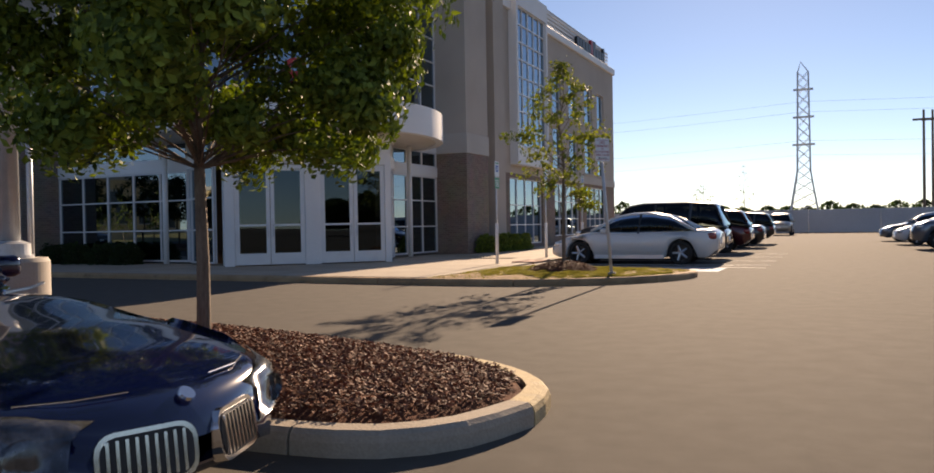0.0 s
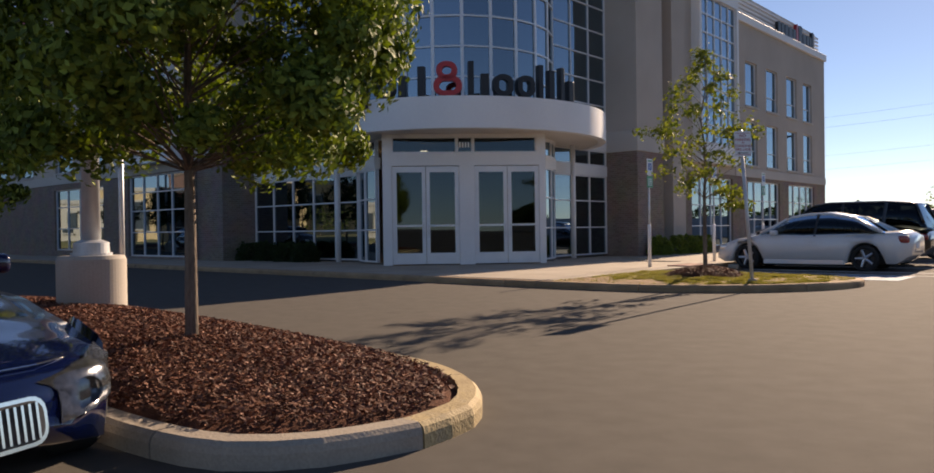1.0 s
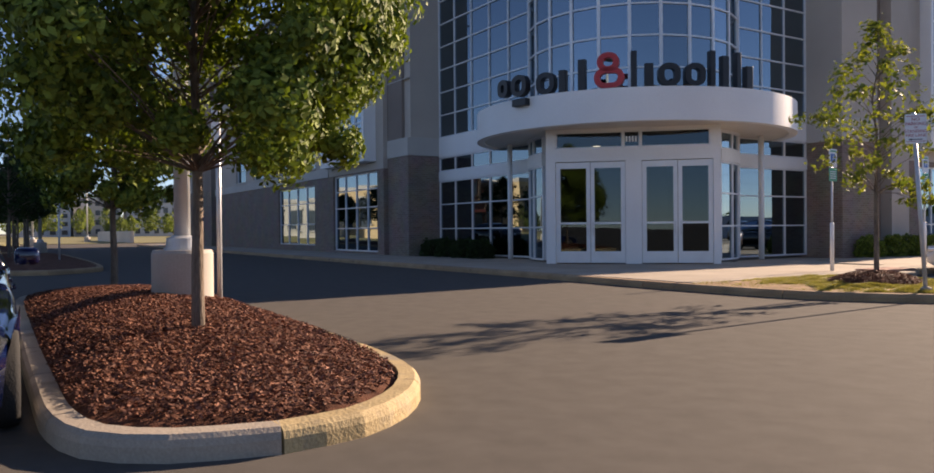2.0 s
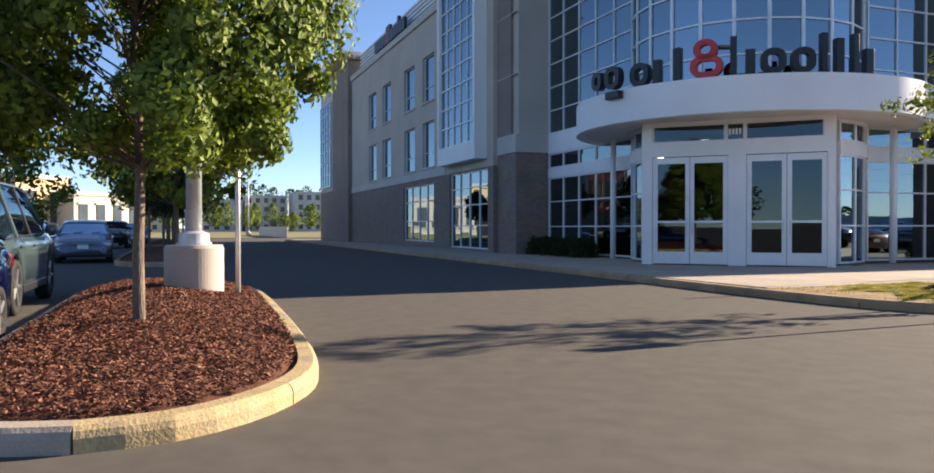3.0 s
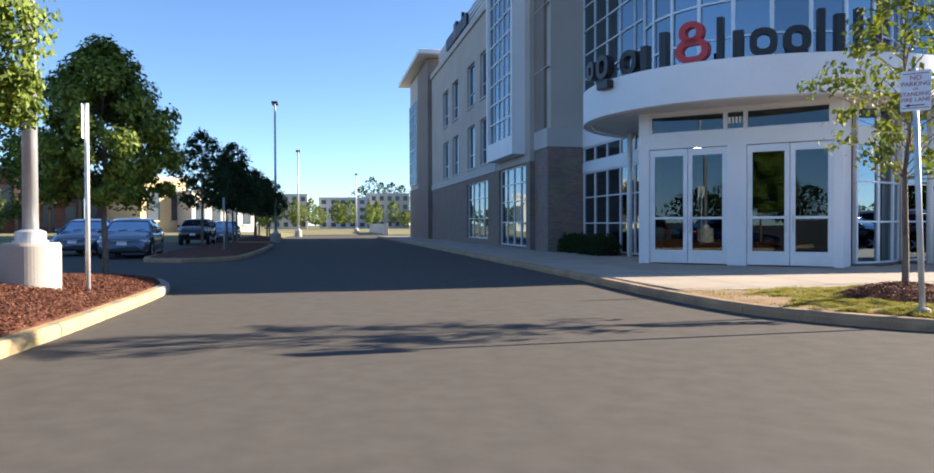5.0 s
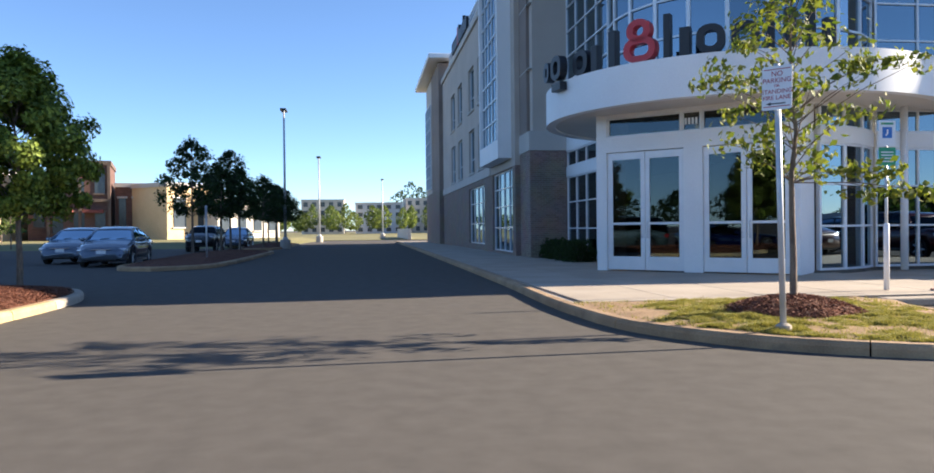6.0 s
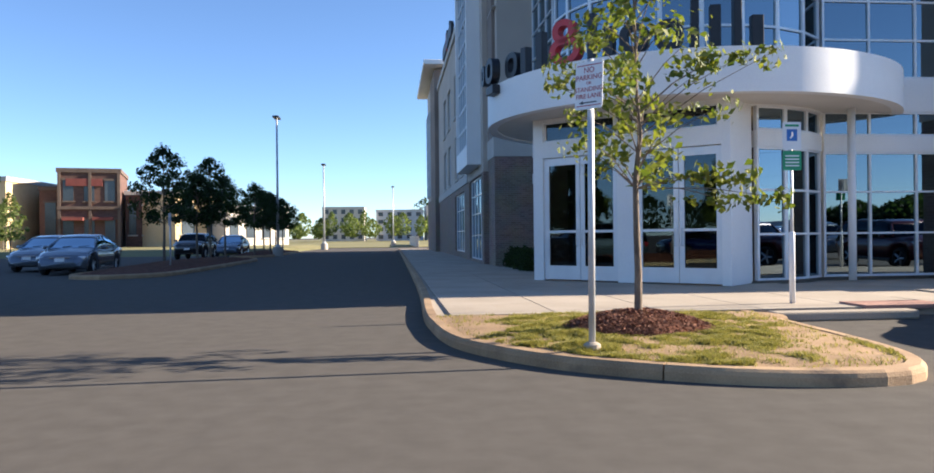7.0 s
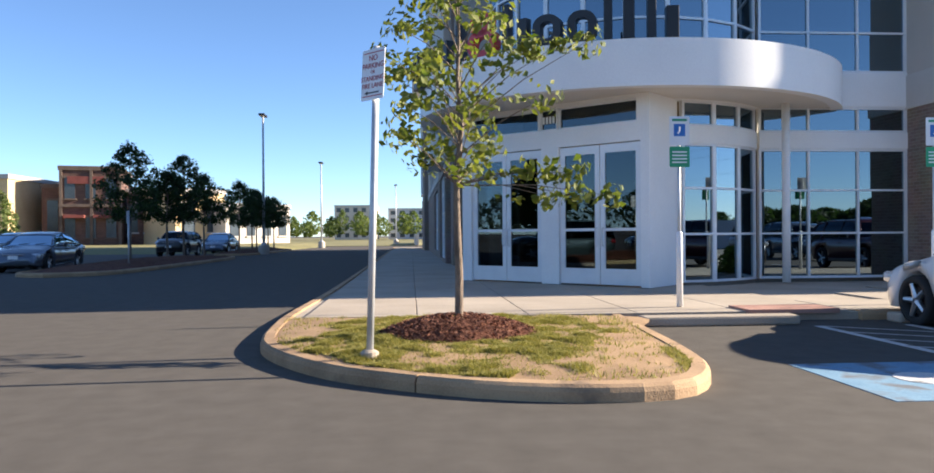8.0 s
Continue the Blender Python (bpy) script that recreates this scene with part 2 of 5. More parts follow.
def tube(points, radii, sides=10, bm=None, cap=True):
    """A tapered tube through points."""
    bm = bm or bmesh.new()
    rings, u = [], None
    for i, p in enumerate(points):
        p = Vector(p)
        way = Vector(points[min(i + 1, len(points) - 1)]) - Vector(points[max(i - 1, 0)])
        way = way.normalized() if way.length > 1e-6 else Vector((0, 0, 1))
        u = way.orthogonal() if u is None else u - way * u.dot(way)
        u.normalize()
        v = way.cross(u)
        r = radii[i] if not isinstance(radii, (int, float)) else radii
        rings.append([bm.verts.new(p + u * (r * math.cos(k * math.tau / sides)) + v * (r * math.sin(k * math.tau / sides))) for k in range(sides)])
    for a, b in zip(rings, rings[1:]):
        for k in range(sides):
            bm.faces.new((a[k], a[(k + 1) % sides], b[(k + 1) % sides], b[k]))
    if cap:
        bm.faces.new(rings[0][::-1])
        bm.faces.new(rings[-1])
    return bm


def prism(outline, z0, z1, bm=None):
    """An upright prism over a plan outline, counter-clockwise."""
    bm = bm or bmesh.new()
    low, top = [bm.verts.new((x, y, z0)) for x, y in outline], [bm.verts.new((x, y, z1)) for x, y in outline]
    bm.faces.new(low[::-1])
    bm.faces.new(top)
    for i in range(len(outline)):
        j = (i + 1) % len(outline)
        bm.faces.new((low[i], low[j], top[j], top[i]))
    return bm


def rounded_slab(w, h, d, r, steps=4):
    """A slab w x h standing in x and z, with rounded corners, d deep in y."""
    out = []
    for cx, cz, a0 in ((w / 2 - r, h - r, 0), (-w / 2 + r, h - r, 90), (-w / 2 + r, r, 180), (w / 2 - r, r, 270)):
        out += [(cx + r * math.cos(radians(a0 + 90 * k / steps)), cz + r * math.sin(radians(a0 + 90 * k / steps))) for k in range(steps + 1)]
    bm = bmesh.new()
    a, b = [bm.verts.new((x, -d / 2, z)) for x, z in out], [bm.verts.new((x, d / 2, z)) for x, z in out]
    bm.faces.new(a)
    bm.faces.new(b[::-1])
    for i in range(len(out)):
        j = (i + 1) % len(out)
        bm.faces.new((a[j], a[i], b[i], b[j]))
    return bm


def arc(cx, cy, r, a0, a1, steps):
    return [(cx + r * math.cos(radians(a0 + (a1 - a0) * k / steps)), cy + r * math.sin(radians(a0 + (a1 - a0) * k / steps))) for k in range(steps + 1)]


def smooth_line(points, step):
    """A rounded line through plan points, cut at even steps."""
    pts = [Vector((*p, 0)) for p in points]
    fine = []
    for i in range(len(pts) - 1):
        p0, p1, p2, p3 = pts[max(i - 1, 0)], pts[i], pts[i + 1], pts[min(i + 2, len(pts) - 1)]
        for k in range(24):
            t = k / 24
            fine.append(0.5 * ((2 * p1) + (p2 - p0) * t + (2 * p0 - 5 * p1 + 4 * p2 - p3) * t * t + (3 * p1 - p0 - 3 * p2 + p3) * t ** 3))
    fine.append(pts[-1])
    out, left = [fine[0]], step
    for a, b in zip(fine, fine[1:]):
        d = (b - a).length
        while d >= left:
            a = a + (b - a) * (left / d)
            d -= left
            out.append(a)
            left = step
        left -= d
    if (out[-1] - fine[-1]).length > step * 0.3:
        out.append(fine[-1])
    else:
        out[-1] = fine[-1]
    return [(p.x, p.y) for p in out]


KERB_SHAPE = ((0.0, -0.1), (0.0, 0.085), (0.012, 0.125), (0.04, 0.15), (0.155, 0.155), (0.16, -0.1))


def kerb(line, parent, material_at, stone=3.0, gap=0.008, height=1.0):
    """Kerb stones along a line; its road side lies to the right of the way along it."""
    step = 0.25
    pts = smooth_line(line, step)
    per = max(1, round(stone / step))
    for n, i in enumerate(range(0, len(pts) - 1, per)):
        run = [Vector((*p, 0)) for p in pts[i:i + per + 1]]
        if len(run) < 2:
            continue
        bm, rings = bmesh.new(), []
        for k, p in enumerate(run):
            ahead = (run[min(k + 1, len(run) - 1)] - run[max(k - 1, 0)]).normalized()
            side = Vector((-ahead.y, ahead.x, 0))
            base = p + ahead * (gap if k == 0 else -gap if k == len(run) - 1 else 0)
            rings.append([bm.verts.new(base + side * s + Vector((0, 0, z * height if z > 0 else z))) for s, z in KERB_SHAPE])
        for a, b in zip(rings, rings[1:]):
            for k in range(len(KERB_SHAPE) - 1):
                bm.faces.new((a[k], a[k + 1], b[k + 1], b[k]))
        bm.faces.new(rings[0])
        bm.faces.new(rings[-1][::-1])
        bmesh.ops.recalc_face_normals(bm, faces=bm.faces)
        mid = run[len(run) // 2]
        part("kerb_stone", bm, material_at(mid.x, mid.y), parent)


# ---- ground ----
bm = bmesh.new()
bmesh.ops.create_grid(bm, x_segments=2, y_segments=2, size=1500)
tagged(part("ground", bm, ASPHALT), "dark grey asphalt car park stretching to the horizon", "ground", kind="structure")

# raised walk along the building with the planted nose
NOSE = [(-4.4, 13.28), (-3.3, 13.36), (-2.6, 13.5), (-1.87, 13.83), (-1.16, 14.33), (-0.66, 14.93), (-0.3, 15.55), (-0.1, 16.2), (-0.1, 16.8), (-0.34, 17.2), (-0.96, 17.5), (-1.9, 17.65), (-3.3, 17.75), (-4.9, 17.85)]
outline = [(-66, 13.48), (-12, 13.44), (-6, 13.35), (-5.0, 13.33), (-5.0, 17.9), (-4.97, 62)] + [ (-14, 62), (-14, 40), (-66, 40)]
walkway = tagged(part("pavement", prism([(x, y) for x, y in outline], -0.1, 0.105), CONCRETE), "pale concrete sidewalk slab along the building", "sidewalk", kind="structure")
# slabs that can be told apart along the kerb
slab_mesh = bpy.data.meshes.new("paving_slab")
bm = box(0.006, 0.006, 0, 1.494, 1.494, 0.028, 0.006)
bm.to_mesh(slab_mesh)
bm.free()
slab_mesh.materials.append(CONCRETE)
for i in range(28):
    for j in range(2 if i < 17 else 5):
        x, y = -47.0 + 1.5 * i, 13.58 + 1.5 * j
        if y > 16.6 and x < -15.5:
            continue
        if x < -5.9:
            piece("paving_slab", slab_mesh, walkway, pose(x, y, 0.105))
for j in range(11):
    for i in range(3):
        x, y = -9.6 + 1.5 * i, 17.4 + 1.5 * j
        if x + y > 9.5 or i > 1:
            piece("paving_slab", slab_mesh, walkway, pose(x, y + 3.7, 0.105))
kerb_run = thing("kerb", label="sand-coloured concrete kerb of the sidewalk and planted nose", category="kerb", kind="structure")
kerb([(-66, 13.4), (-50, 13.4), (-30, 13.4), (-12, 13.36), (-6, 13.25)] + NOSE, kerb_run, lambda x, y: KERB, height=0.86)
kerb([(-4.9, 21.2), (-4.9, 30), (-4.9, 45), (-4.9, 61)], kerb_run, lambda x, y: KERB, height=0.86)


def mound(name, outline, base, top, material, label, category, kind="structure", lumps=1.0):
    """A domed bed over a plan outline."""
    cx, cy = sum(p[0] for p in outline) / len(outline), sum(p[1] for p in outline) / len(outline)
    bm, rings = bmesh.new(), []
    for k in range(9):
        s = 1 - k / 9
        h = base + (top - base) * (1 - s * s)
        ring = []
        for x, y in outline:
            px, py = cx + (x - cx) * s, cy + (y - cy) * s
            n = noise.noise(Vector((px * 1.7, py * 1.7, 3))) * 0.05 + noise.noise(Vector((px * 6, py * 6, 9))) * 0.018
            ring.append(bm.verts.new((px, py, h + (n * lumps if k else -0.02 * lumps))))
        rings.append(ring)
    for a, b in zip(rings, rings[1:]):
        for i in range(len(a)):
            j = (i + 1) % len(a)
            bm.faces.new((a[i], a[j], b[j], b[i]))
    bm.faces.new(rings[-1])
    return tagged(part(name, bm, material, smooth=True), label, category, kind=kind)


def height_on(outline, base, top, x, y):
    cx, cy = sum(p[0] for p in outline) / len(outline), sum(p[1] for p in outline) / len(outline)
    a = math.atan2(y - cy, x - cx)
    best = min(outline, key=lambda p: abs((math.atan2(p[1] - cy, p[0] - cx) - a + math.pi) % math.tau - math.pi))
    s = min(1.0, math.hypot(x - cx, y - cy) / max(0.05, math.hypot(best[0] - cx, best[1] - cy)))
    return base + (top - base) * (1 - s * s), s


def inside(outline, x, y):
    hit = False
    for (x0, y0), (x1, y1) in zip(outline, outline[1:] + outline[:1]):
        if (y0 > y) != (y1 > y) and x < (x1 - x0) * (y - y0) / (y1 - y0) + x0:
            hit = not hit
    return hit


def scatter_chips(name, outline, base, top, count, label, size=(0.006, 0.021), seed=1):
    rnd = random.Random(seed)
    xs, ys = [p[0] for p in outline], [p[1] for p in outline]
    verts, faces = [], []
    while len(faces) < count:
        x, y = rnd.uniform(min(xs), max(xs)), rnd.uniform(min(ys), max(ys))
        if not inside(outline, x, y):
            continue
        h, s = height_on(outline, base, top, x, y)
        if s > 0.985:
            continue
        ln, w = rnd.uniform(*size), rnd.uniform(0.003, 0.009)
        m = pose(x, y, h + rnd.uniform(0.0, 0.03), rnd.uniform(-35, 35), rnd.uniform(-35, 35), rnd.uniform(0, 360))
        i = len(verts)
        verts += [tuple(m @ Vector(p)) for p in ((-ln, -w, 0), (ln, -w * 0.6, 0), (ln * 0.9, w, 0.004), (-ln * 0.8, w * 0.8, 0.003))]
        faces.append((i, i + 1, i + 2, i + 3))
    data = bpy.data.meshes.new(name)
    data.from_pydata(verts, [], faces)
    data.materials.append(CHIP_FIELD)
    return tagged(new(name, data), label, "mulch", kind="stuff")


CHIP_FIELD = leaf_surface("mulch_chips", (0.05, 0.017, 0.011), (0.34, 0.145, 0.088), (0.3, 0.25, 0.25), 0.1, 0.72)


def raft(points, step=0.3):
    return smooth_line(points + points[:1], step)


ISLAND_1 = [(1.08, 3.75), (1.0, 4.25), (0.62, 4.75), (0.05, 5.1), (-0.6, 5.28), (-2.0, 5.4), (-4.5, 5.5), (-7.2, 5.55), (-8.7, 5.4), (-9.9, 4.9), (-10.3, 4.0), (-9.9, 3.1), (-8.6, 2.8), (-5.0, 2.72), (-1.4, 2.7), (0.25, 2.75), (0.85, 3.1)]
ISLAND_2 = [(-19.0, 3.9), (-19.6, 4.8), (-21.0, 5.5), (-26, 5.7), (-32, 5.7), (-37, 5.6), (-39.0, 4.7), (-39.2, 3.5), (-38.0, 2.5), (-31, 2.3), (-24, 2.3), (-20, 2.6)]
ISLAND_3 = [(-44.0, 3.6), (-44.6, 4.6), (-47, 5.0), (-54, 5.1), (-60, 5.1), (-62, 4.4), (-61.5, 3.0), (-55, 2.3), (-47, 2.3), (-44.5, 2.7)]


def shrink(outline, d):
    cx, cy = sum(p[0] for p in outline) / len(outline), sum(p[1] for p in outline) / len(outline)
    return [(x - d * math.copysign(1, x - cx) * min(1, abs(x - cx)), y - d * math.copysign(1, y - cy) * min(1, abs(y - cy))) for x, y in outline]


for island, yellow in ((ISLAND_1, True), (ISLAND_2, False), (ISLAND_3, False)):
    ring = thing("island_kerb", label="rounded concrete kerb of a planted island" + (", partly yellow" if yellow else ""), category="kerb", kind="structure")
    line = raft(island, 0.5)
    kerb(line, ring, (lambda x, y: KERB_YELLOW if y > 4.0 and -7.6 < x < 1.2 else KERB_GREY) if yellow else (lambda x, y: KERB), stone=1.5 if yellow else 3.0, height=0.92)
    bed = raft(shrink(island, 0.13), 0.3)
    mound("mulch_bed", bed, 0.12, 0.42 if yellow else 0.34, MULCH, "red-brown bark mulch bed inside a kerbed island", "mulch bed")
bed_1 = raft(shrink(ISLAND_1, 0.15), 0.3)
scatter_chips("mulch_chips", bed_1, 0.14, 0.43, 95000, "loose bark chips on the mulch bed", seed=3)

LAWN = [(-5.0, 13.37)] + [tuple(Vector(p) + (Vector((-2.5, 15.5)) - Vector(p)).normalized() * 0.14) for p in NOSE]
lawn_edge = raft(LAWN, 0.3)
mound("soil_bed", lawn_edge, 0.125, 0.2, SOIL, "bare sandy soil of the planted nose", "soil bed", lumps=0.28)
TUFT = [(-4.4, 14.75), (-3.8, 14.2), (-2.6, 13.95), (-1.6, 14.2), (-0.95, 14.65), (-0.6, 15.2), (-0.4, 15.75), (-0.75, 16.2), (-1.6, 16.5), (-2.5, 17.05), (-3.9, 17.0), (-4.5, 15.9)]


def scatter_grass(name, count, label, seed=5):
    rnd = random.Random(seed)
    verts, faces = [], []
    while len(faces) < count:
        x, y = rnd.uniform(-4.9, 0.0), rnd.uniform(13.35, 17.7)
        if not inside(LAWN, x, y) or math.hypot(x + 2.7, (y - 15.5) * 1.0) < 0.68:
            continue
        clump = noise.noise(Vector((x * 4.5, y * 4.5, 4))) + 0.6 * noise.noise(Vector((x * 1.4, y * 1.4, 8)))
        edge_line = max(0.0, 1 - abs(y - (17.2 - 0.12 * x)) / 0.12) * 0.35 if -1.8 < x < -0.3 else 0.0
        wander = 0.28 * noise.noise(Vector((x * 2.2, y * 2.2, 15))), 0.22 * noise.noise(Vector((x * 2.2, y * 2.2, 31)))
        fringe = inside(TUFT, x + wander[0] * 2.6 + rnd.uniform(-0.3, 0.3), y + wander[1] * 2.6 + rnd.uniform(-0.3, 0.3))
        keep = (0.95 if inside(TUFT, x + wander[0], y + wander[1]) else 0.3 if fringe else 0.02) * min(1.0, max(0.05, 0.5 + 1.8 * clump)) + edge_line
        if rnd.random() > keep:
            continue
        h, s = height_on(lawn_edge, 0.125, 0.2, x, y)
        ln, w, a = rnd.uniform(0.012, 0.032) + 0.05 * max(0.0, clump), rnd.uniform(0.003, 0.008), rnd.uniform(0, math.tau)
        lean = rnd.uniform(0.3, 1.3) * ln
        d, e = Vector((math.cos(a), math.sin(a), 0)), Vector((-math.sin(a), math.cos(a), 0))
        p = Vector((x, y, h - 0.004))
        i = len(verts)
        verts += [tuple(p - e * w), tuple(p + e * w), tuple(p + d * lean + Vector((0, 0, ln)))]
        faces.append((i, i + 1, i + 2))
    data = bpy.data.meshes.new(name)
    data.from_pydata(verts, [], faces)
    data.materials.append(GRASS)
    return tagged(new(name, data), label, "grass", kind="stuff")


scatter_grass("grass", 105000, "patchy dry lawn on the planted nose")
TREE_RING = raft([(-2.72 + 0.78 * math.cos(a * 0.7854), 15.5 + 0.85 * math.sin(a * 0.7854)) for a in range(8)], 0.2)
mound("mulch_ring", TREE_RING, 0.17, 0.36, MULCH, "round mound of bark mulch at a young tree", "mulch bed")
scatter_chips("mulch_chips", TREE_RING, 0.18, 0.37, 7000, "loose bark chips round a young tree", seed=8)

# painted bay, ramp and wheel stops in front of the walk
paint = thing("road_marking", label="worn blue and white accessible bay markings on asphalt", category="road marking", kind="structure")
for k in range(7):
    bm = bmesh.new()
    x0 = -4.3 + 0.62 * k
    bm.faces.new([bm.verts.new(p) for p in ((x0, 20.3, 0.004), (x0 + 0.07, 20.3, 0.004), (x0 + 0.87, 21.4, 0.004), (x0 + 0.8, 21.4, 0.004))])
    part("hatch_line", bm, LINE_WHITE, paint)
for y in (20.2, 21.42, 23.7, 26.4, 29.0):
    part("bay_line", box(-4.3, y, 0.0, 1.0, y + 0.1, 0.005), LINE_WHITE, paint)
part("blue_square", box(-1.5, 18.45, 0.0, 0.1, 20.05, 0.005), LINE_BLUE, paint)
part("bay_symbol", prism(arc(-0.7, 19.25, 0.27, 0, 360, 20)[:-1], 0.0, 0.009), LINE_WHITE, paint)


def wheel_stop(y):
    bm = box(-4.75, y - 1.05, 0.0, -4.45, y + 1.05, 0.13, 0.03)
    ob = part("wheel_stop", bm, CONCRETE)
    return tagged(ob, "low pale concrete wheel stop at an accessible bay", "wheel stop", "wheel stops")


for y in (19.05, 22.5):
    wheel_stop(y)
tagged(part("tactile_paving", box(-5.6, 19.6, 0.1, -4.92, 20.9, 0.163, 0.004), RED_PAD), "brick-red tactile paving pad set in the sidewalk", "paving", kind="structure")

# meadow and far edge of the car park
tagged(part("meadow", prism([(-420, -160), (-86, -40), (-84, 14), (-84, 120), (-420, 160)], -0.2, 0.05), MEADOW), "dry yellow meadow beyond the car park", "meadow", kind="structure")
bm = bmesh.new()
low, high = [(-51, -60, 0), (-51, 4, 0)], [(-55, -60, 0.35), (-55, 3, 0.35)]
vs = [bm.verts.new(p) for p in (low[0], low[1], high[1], high[0], (-90, -60, 0.4), (-90, 3, 0.4), (-90, 6, -0.1))]
for f in ((0, 1, 2, 3), (3, 2, 5, 4), (2, 1, 6, 5)):
    bm.faces.new([vs[i] for i in f])
bmesh.ops.recalc_face_normals(bm, faces=bm.faces)
tagged(part("verge", bm, MEADOW), "low bank of dry grass along the shops", "verge", kind="structure")

# ---- the office building ----
building = thing("office_building", Matrix.Diagonal((1, 1, 0.957, 1)), label="three-storey tan stucco office building with blue glass and a rounded corner", category="building")
CX, CY = -13.59, 20.22
LY, RX = 17.9, -11.4


def frame_of(ax, ay, bx, by):
    """A pose whose x runs along a wall from a to b and whose y points into the wall."""
    a = math.atan2(by - ay, bx - ax)
    return Matrix.Translation((ax, ay, 0)) @ Matrix.Rotation(a, 4, "Z"), math.hypot(bx - ax, by - ay)


def pierced(length, z0, z1, openings, depth, start=0.0):
    """A slab in x and z with openings (x0, x1, z0, z1) through it, as one connected mesh."""
    xs = sorted({start, length, *[v for o in openings for v in o[:2]]})
    zs = sorted({z0, z1, *[v for o in openings for v in o[2:]]})
    xs, zs = [x for x in xs if start <= x <= length], [z for z in zs if z0 <= z <= z1]
    solid = {}
    for i in range(len(xs) - 1):
        for j in range(len(zs) - 1):
            x, z = (xs[i] + xs[i + 1]) / 2, (zs[j] + zs[j + 1]) / 2
            solid[i, j] = not any(o[0] < x < o[1] and o[2] < z < o[3] for o in openings)
    bm = bmesh.new()
    made = {}

    def vert(i, j, k):
        if (i, j, k) not in made:
            made[i, j, k] = bm.verts.new((xs[i], depth * k, zs[j]))
        return made[i, j, k]

    for (i, j), s in solid.items():
        if not s:
            continue
        quads = [((i, j, 0), (i + 1, j, 0), (i + 1, j + 1, 0), (i, j + 1, 0)), ((i + 1, j, 1), (i, j, 1), (i, j + 1, 1), (i + 1, j + 1, 1))]
        if not solid.get((i - 1, j)):
            quads.append(((i, j, 1), (i, j, 0), (i, j + 1, 0), (i, j + 1, 1)))
        if not solid.get((i + 1, j)):
            quads.append(((i + 1, j, 0), (i + 1, j, 1), (i + 1, j + 1, 1), (i + 1, j + 1, 0)))
        if not solid.get((i, j - 1)):
            quads.append(((i, j, 1), (i + 1, j, 1), (i + 1, j, 0), (i, j, 0)))
        if not solid.get((i, j + 1)):
            quads.append(((i, j + 1, 0), (i + 1, j + 1, 0), (i + 1, j + 1, 1), (i, j + 1, 1)))
        for q in quads:
            bm.faces.new([vert(*p) for p in q])
    return bm


def wall(name, m, length, z0, z1, openings, material, depth=0.35, label=""):
    return part(name, pierced(length, z0, z1, openings, depth), material, building, label, m=m)


unit_pane = bpy.data.meshes.new("pane")
bm = box(0, 0, 0, 1, 1, 1)
bm.to_mesh(unit_pane)
bm.free()
unit_pane.materials.append(GLASS)
door_pane = unit_pane.copy()
door_pane.materials.clear()
door_pane.materials.append(DOOR_GLASS)
wing_pane = unit_pane.copy()
wing_pane.materials.clear()
wing_pane.materials.append(GLASS_WING)
PANE_RND = random.Random(4)


def pane(parent, x, z, w, h, y=0.05, mesh=None, tilt=0.25):
    ob = piece("pane", mesh or unit_pane, parent, Matrix.Translation((x, y, z)) @ pose(0, 0, 0, PANE_RND.uniform(-tilt, tilt), 0, PANE_RND.uniform(-tilt, tilt)) @ Matrix.Diagonal((w, 0.012, h, 1)))
    ob.visible_shadow = False
    return ob


def window(m, x0, z0, xs, zs, bar=0.045, deep=0.12, set_back=0.1, material=None, edge=0.055, mesh=None):
    """A glazed opening with bars at xs and zs (from its corner), each light a pane of its own."""
    w, h = xs[-1], zs[-1]
    side = lambda vs, i: edge if i in (0, len(vs) - 1) else bar / 2  # noqa: E731
    holes = [(xs[i] + side(xs, i), xs[i + 1] - side(xs, i + 1), zs[j] + side(zs, j), zs[j + 1] - side(zs, j + 1)) for i in range(len(xs) - 1) for j in range(len(zs) - 1)]
    bm = pierced(w, 0, h, holes, deep)
    ob = part("window", bm, material or ALU, building, m=m @ Matrix.Translation((x0, set_back, z0)))
    for i in range(len(xs) - 1):
        for j in range(len(zs) - 1):
            pane(ob, xs[i], zs[j], xs[i + 1] - xs[i], zs[j + 1] - zs[j], y=deep * 0.4, mesh=mesh)
    return ob


def even(length, n):
    return [length * k / n for k in range(n + 1)]


# left wing: facade at y = 16.3, from x = -58.5 to -23.8
FY = 16.3
mL, lenL = frame_of(-52.0, FY, -23.8, FY)
LX = lambda x: x + 52.0  # noqa: E731
low_open = [(LX(-37.2), LX(-31.6), 0.45, 3.55), (LX(-29.2), LX(-24.4), 0.25, 3.8)]
cols = [(-45.7, -43.5), (-42.0, -39.9), (-37.0, -34.9), (-33.5, -31.5)]
up_open = [(LX(a), LX(b), z, z + 2.45) for a, b in cols for z in (4.42, 7.95)]
wall("wall", mL, lenL, 0.1, 3.85, low_open, BRICK, label="brown brick base wall")
wall("wall", mL, lenL, 3.85, 12.4, up_open + [(LX(-29.4), LX(-24.9), 4.9, 12.0)], STUCCO, label="tan stucco wall")
part("trim", box(0, -0.05, 3.83, lenL - 5.9, 0, 4.28, 0.012), STUCCO_PALE, building, "pale band course", m=mL)
part("cornice", box(0, -0.12, 12.35, lenL, 0.5, 12.75, 0.03), STUCCO_PALE, building, m=mL)
for k in range(6):
    part("screen_slat", box(2.5, 0.3, 12.8 + 0.24 * k, lenL, 0.36, 12.92 + 0.24 * k), WHITE, building, m=mL)
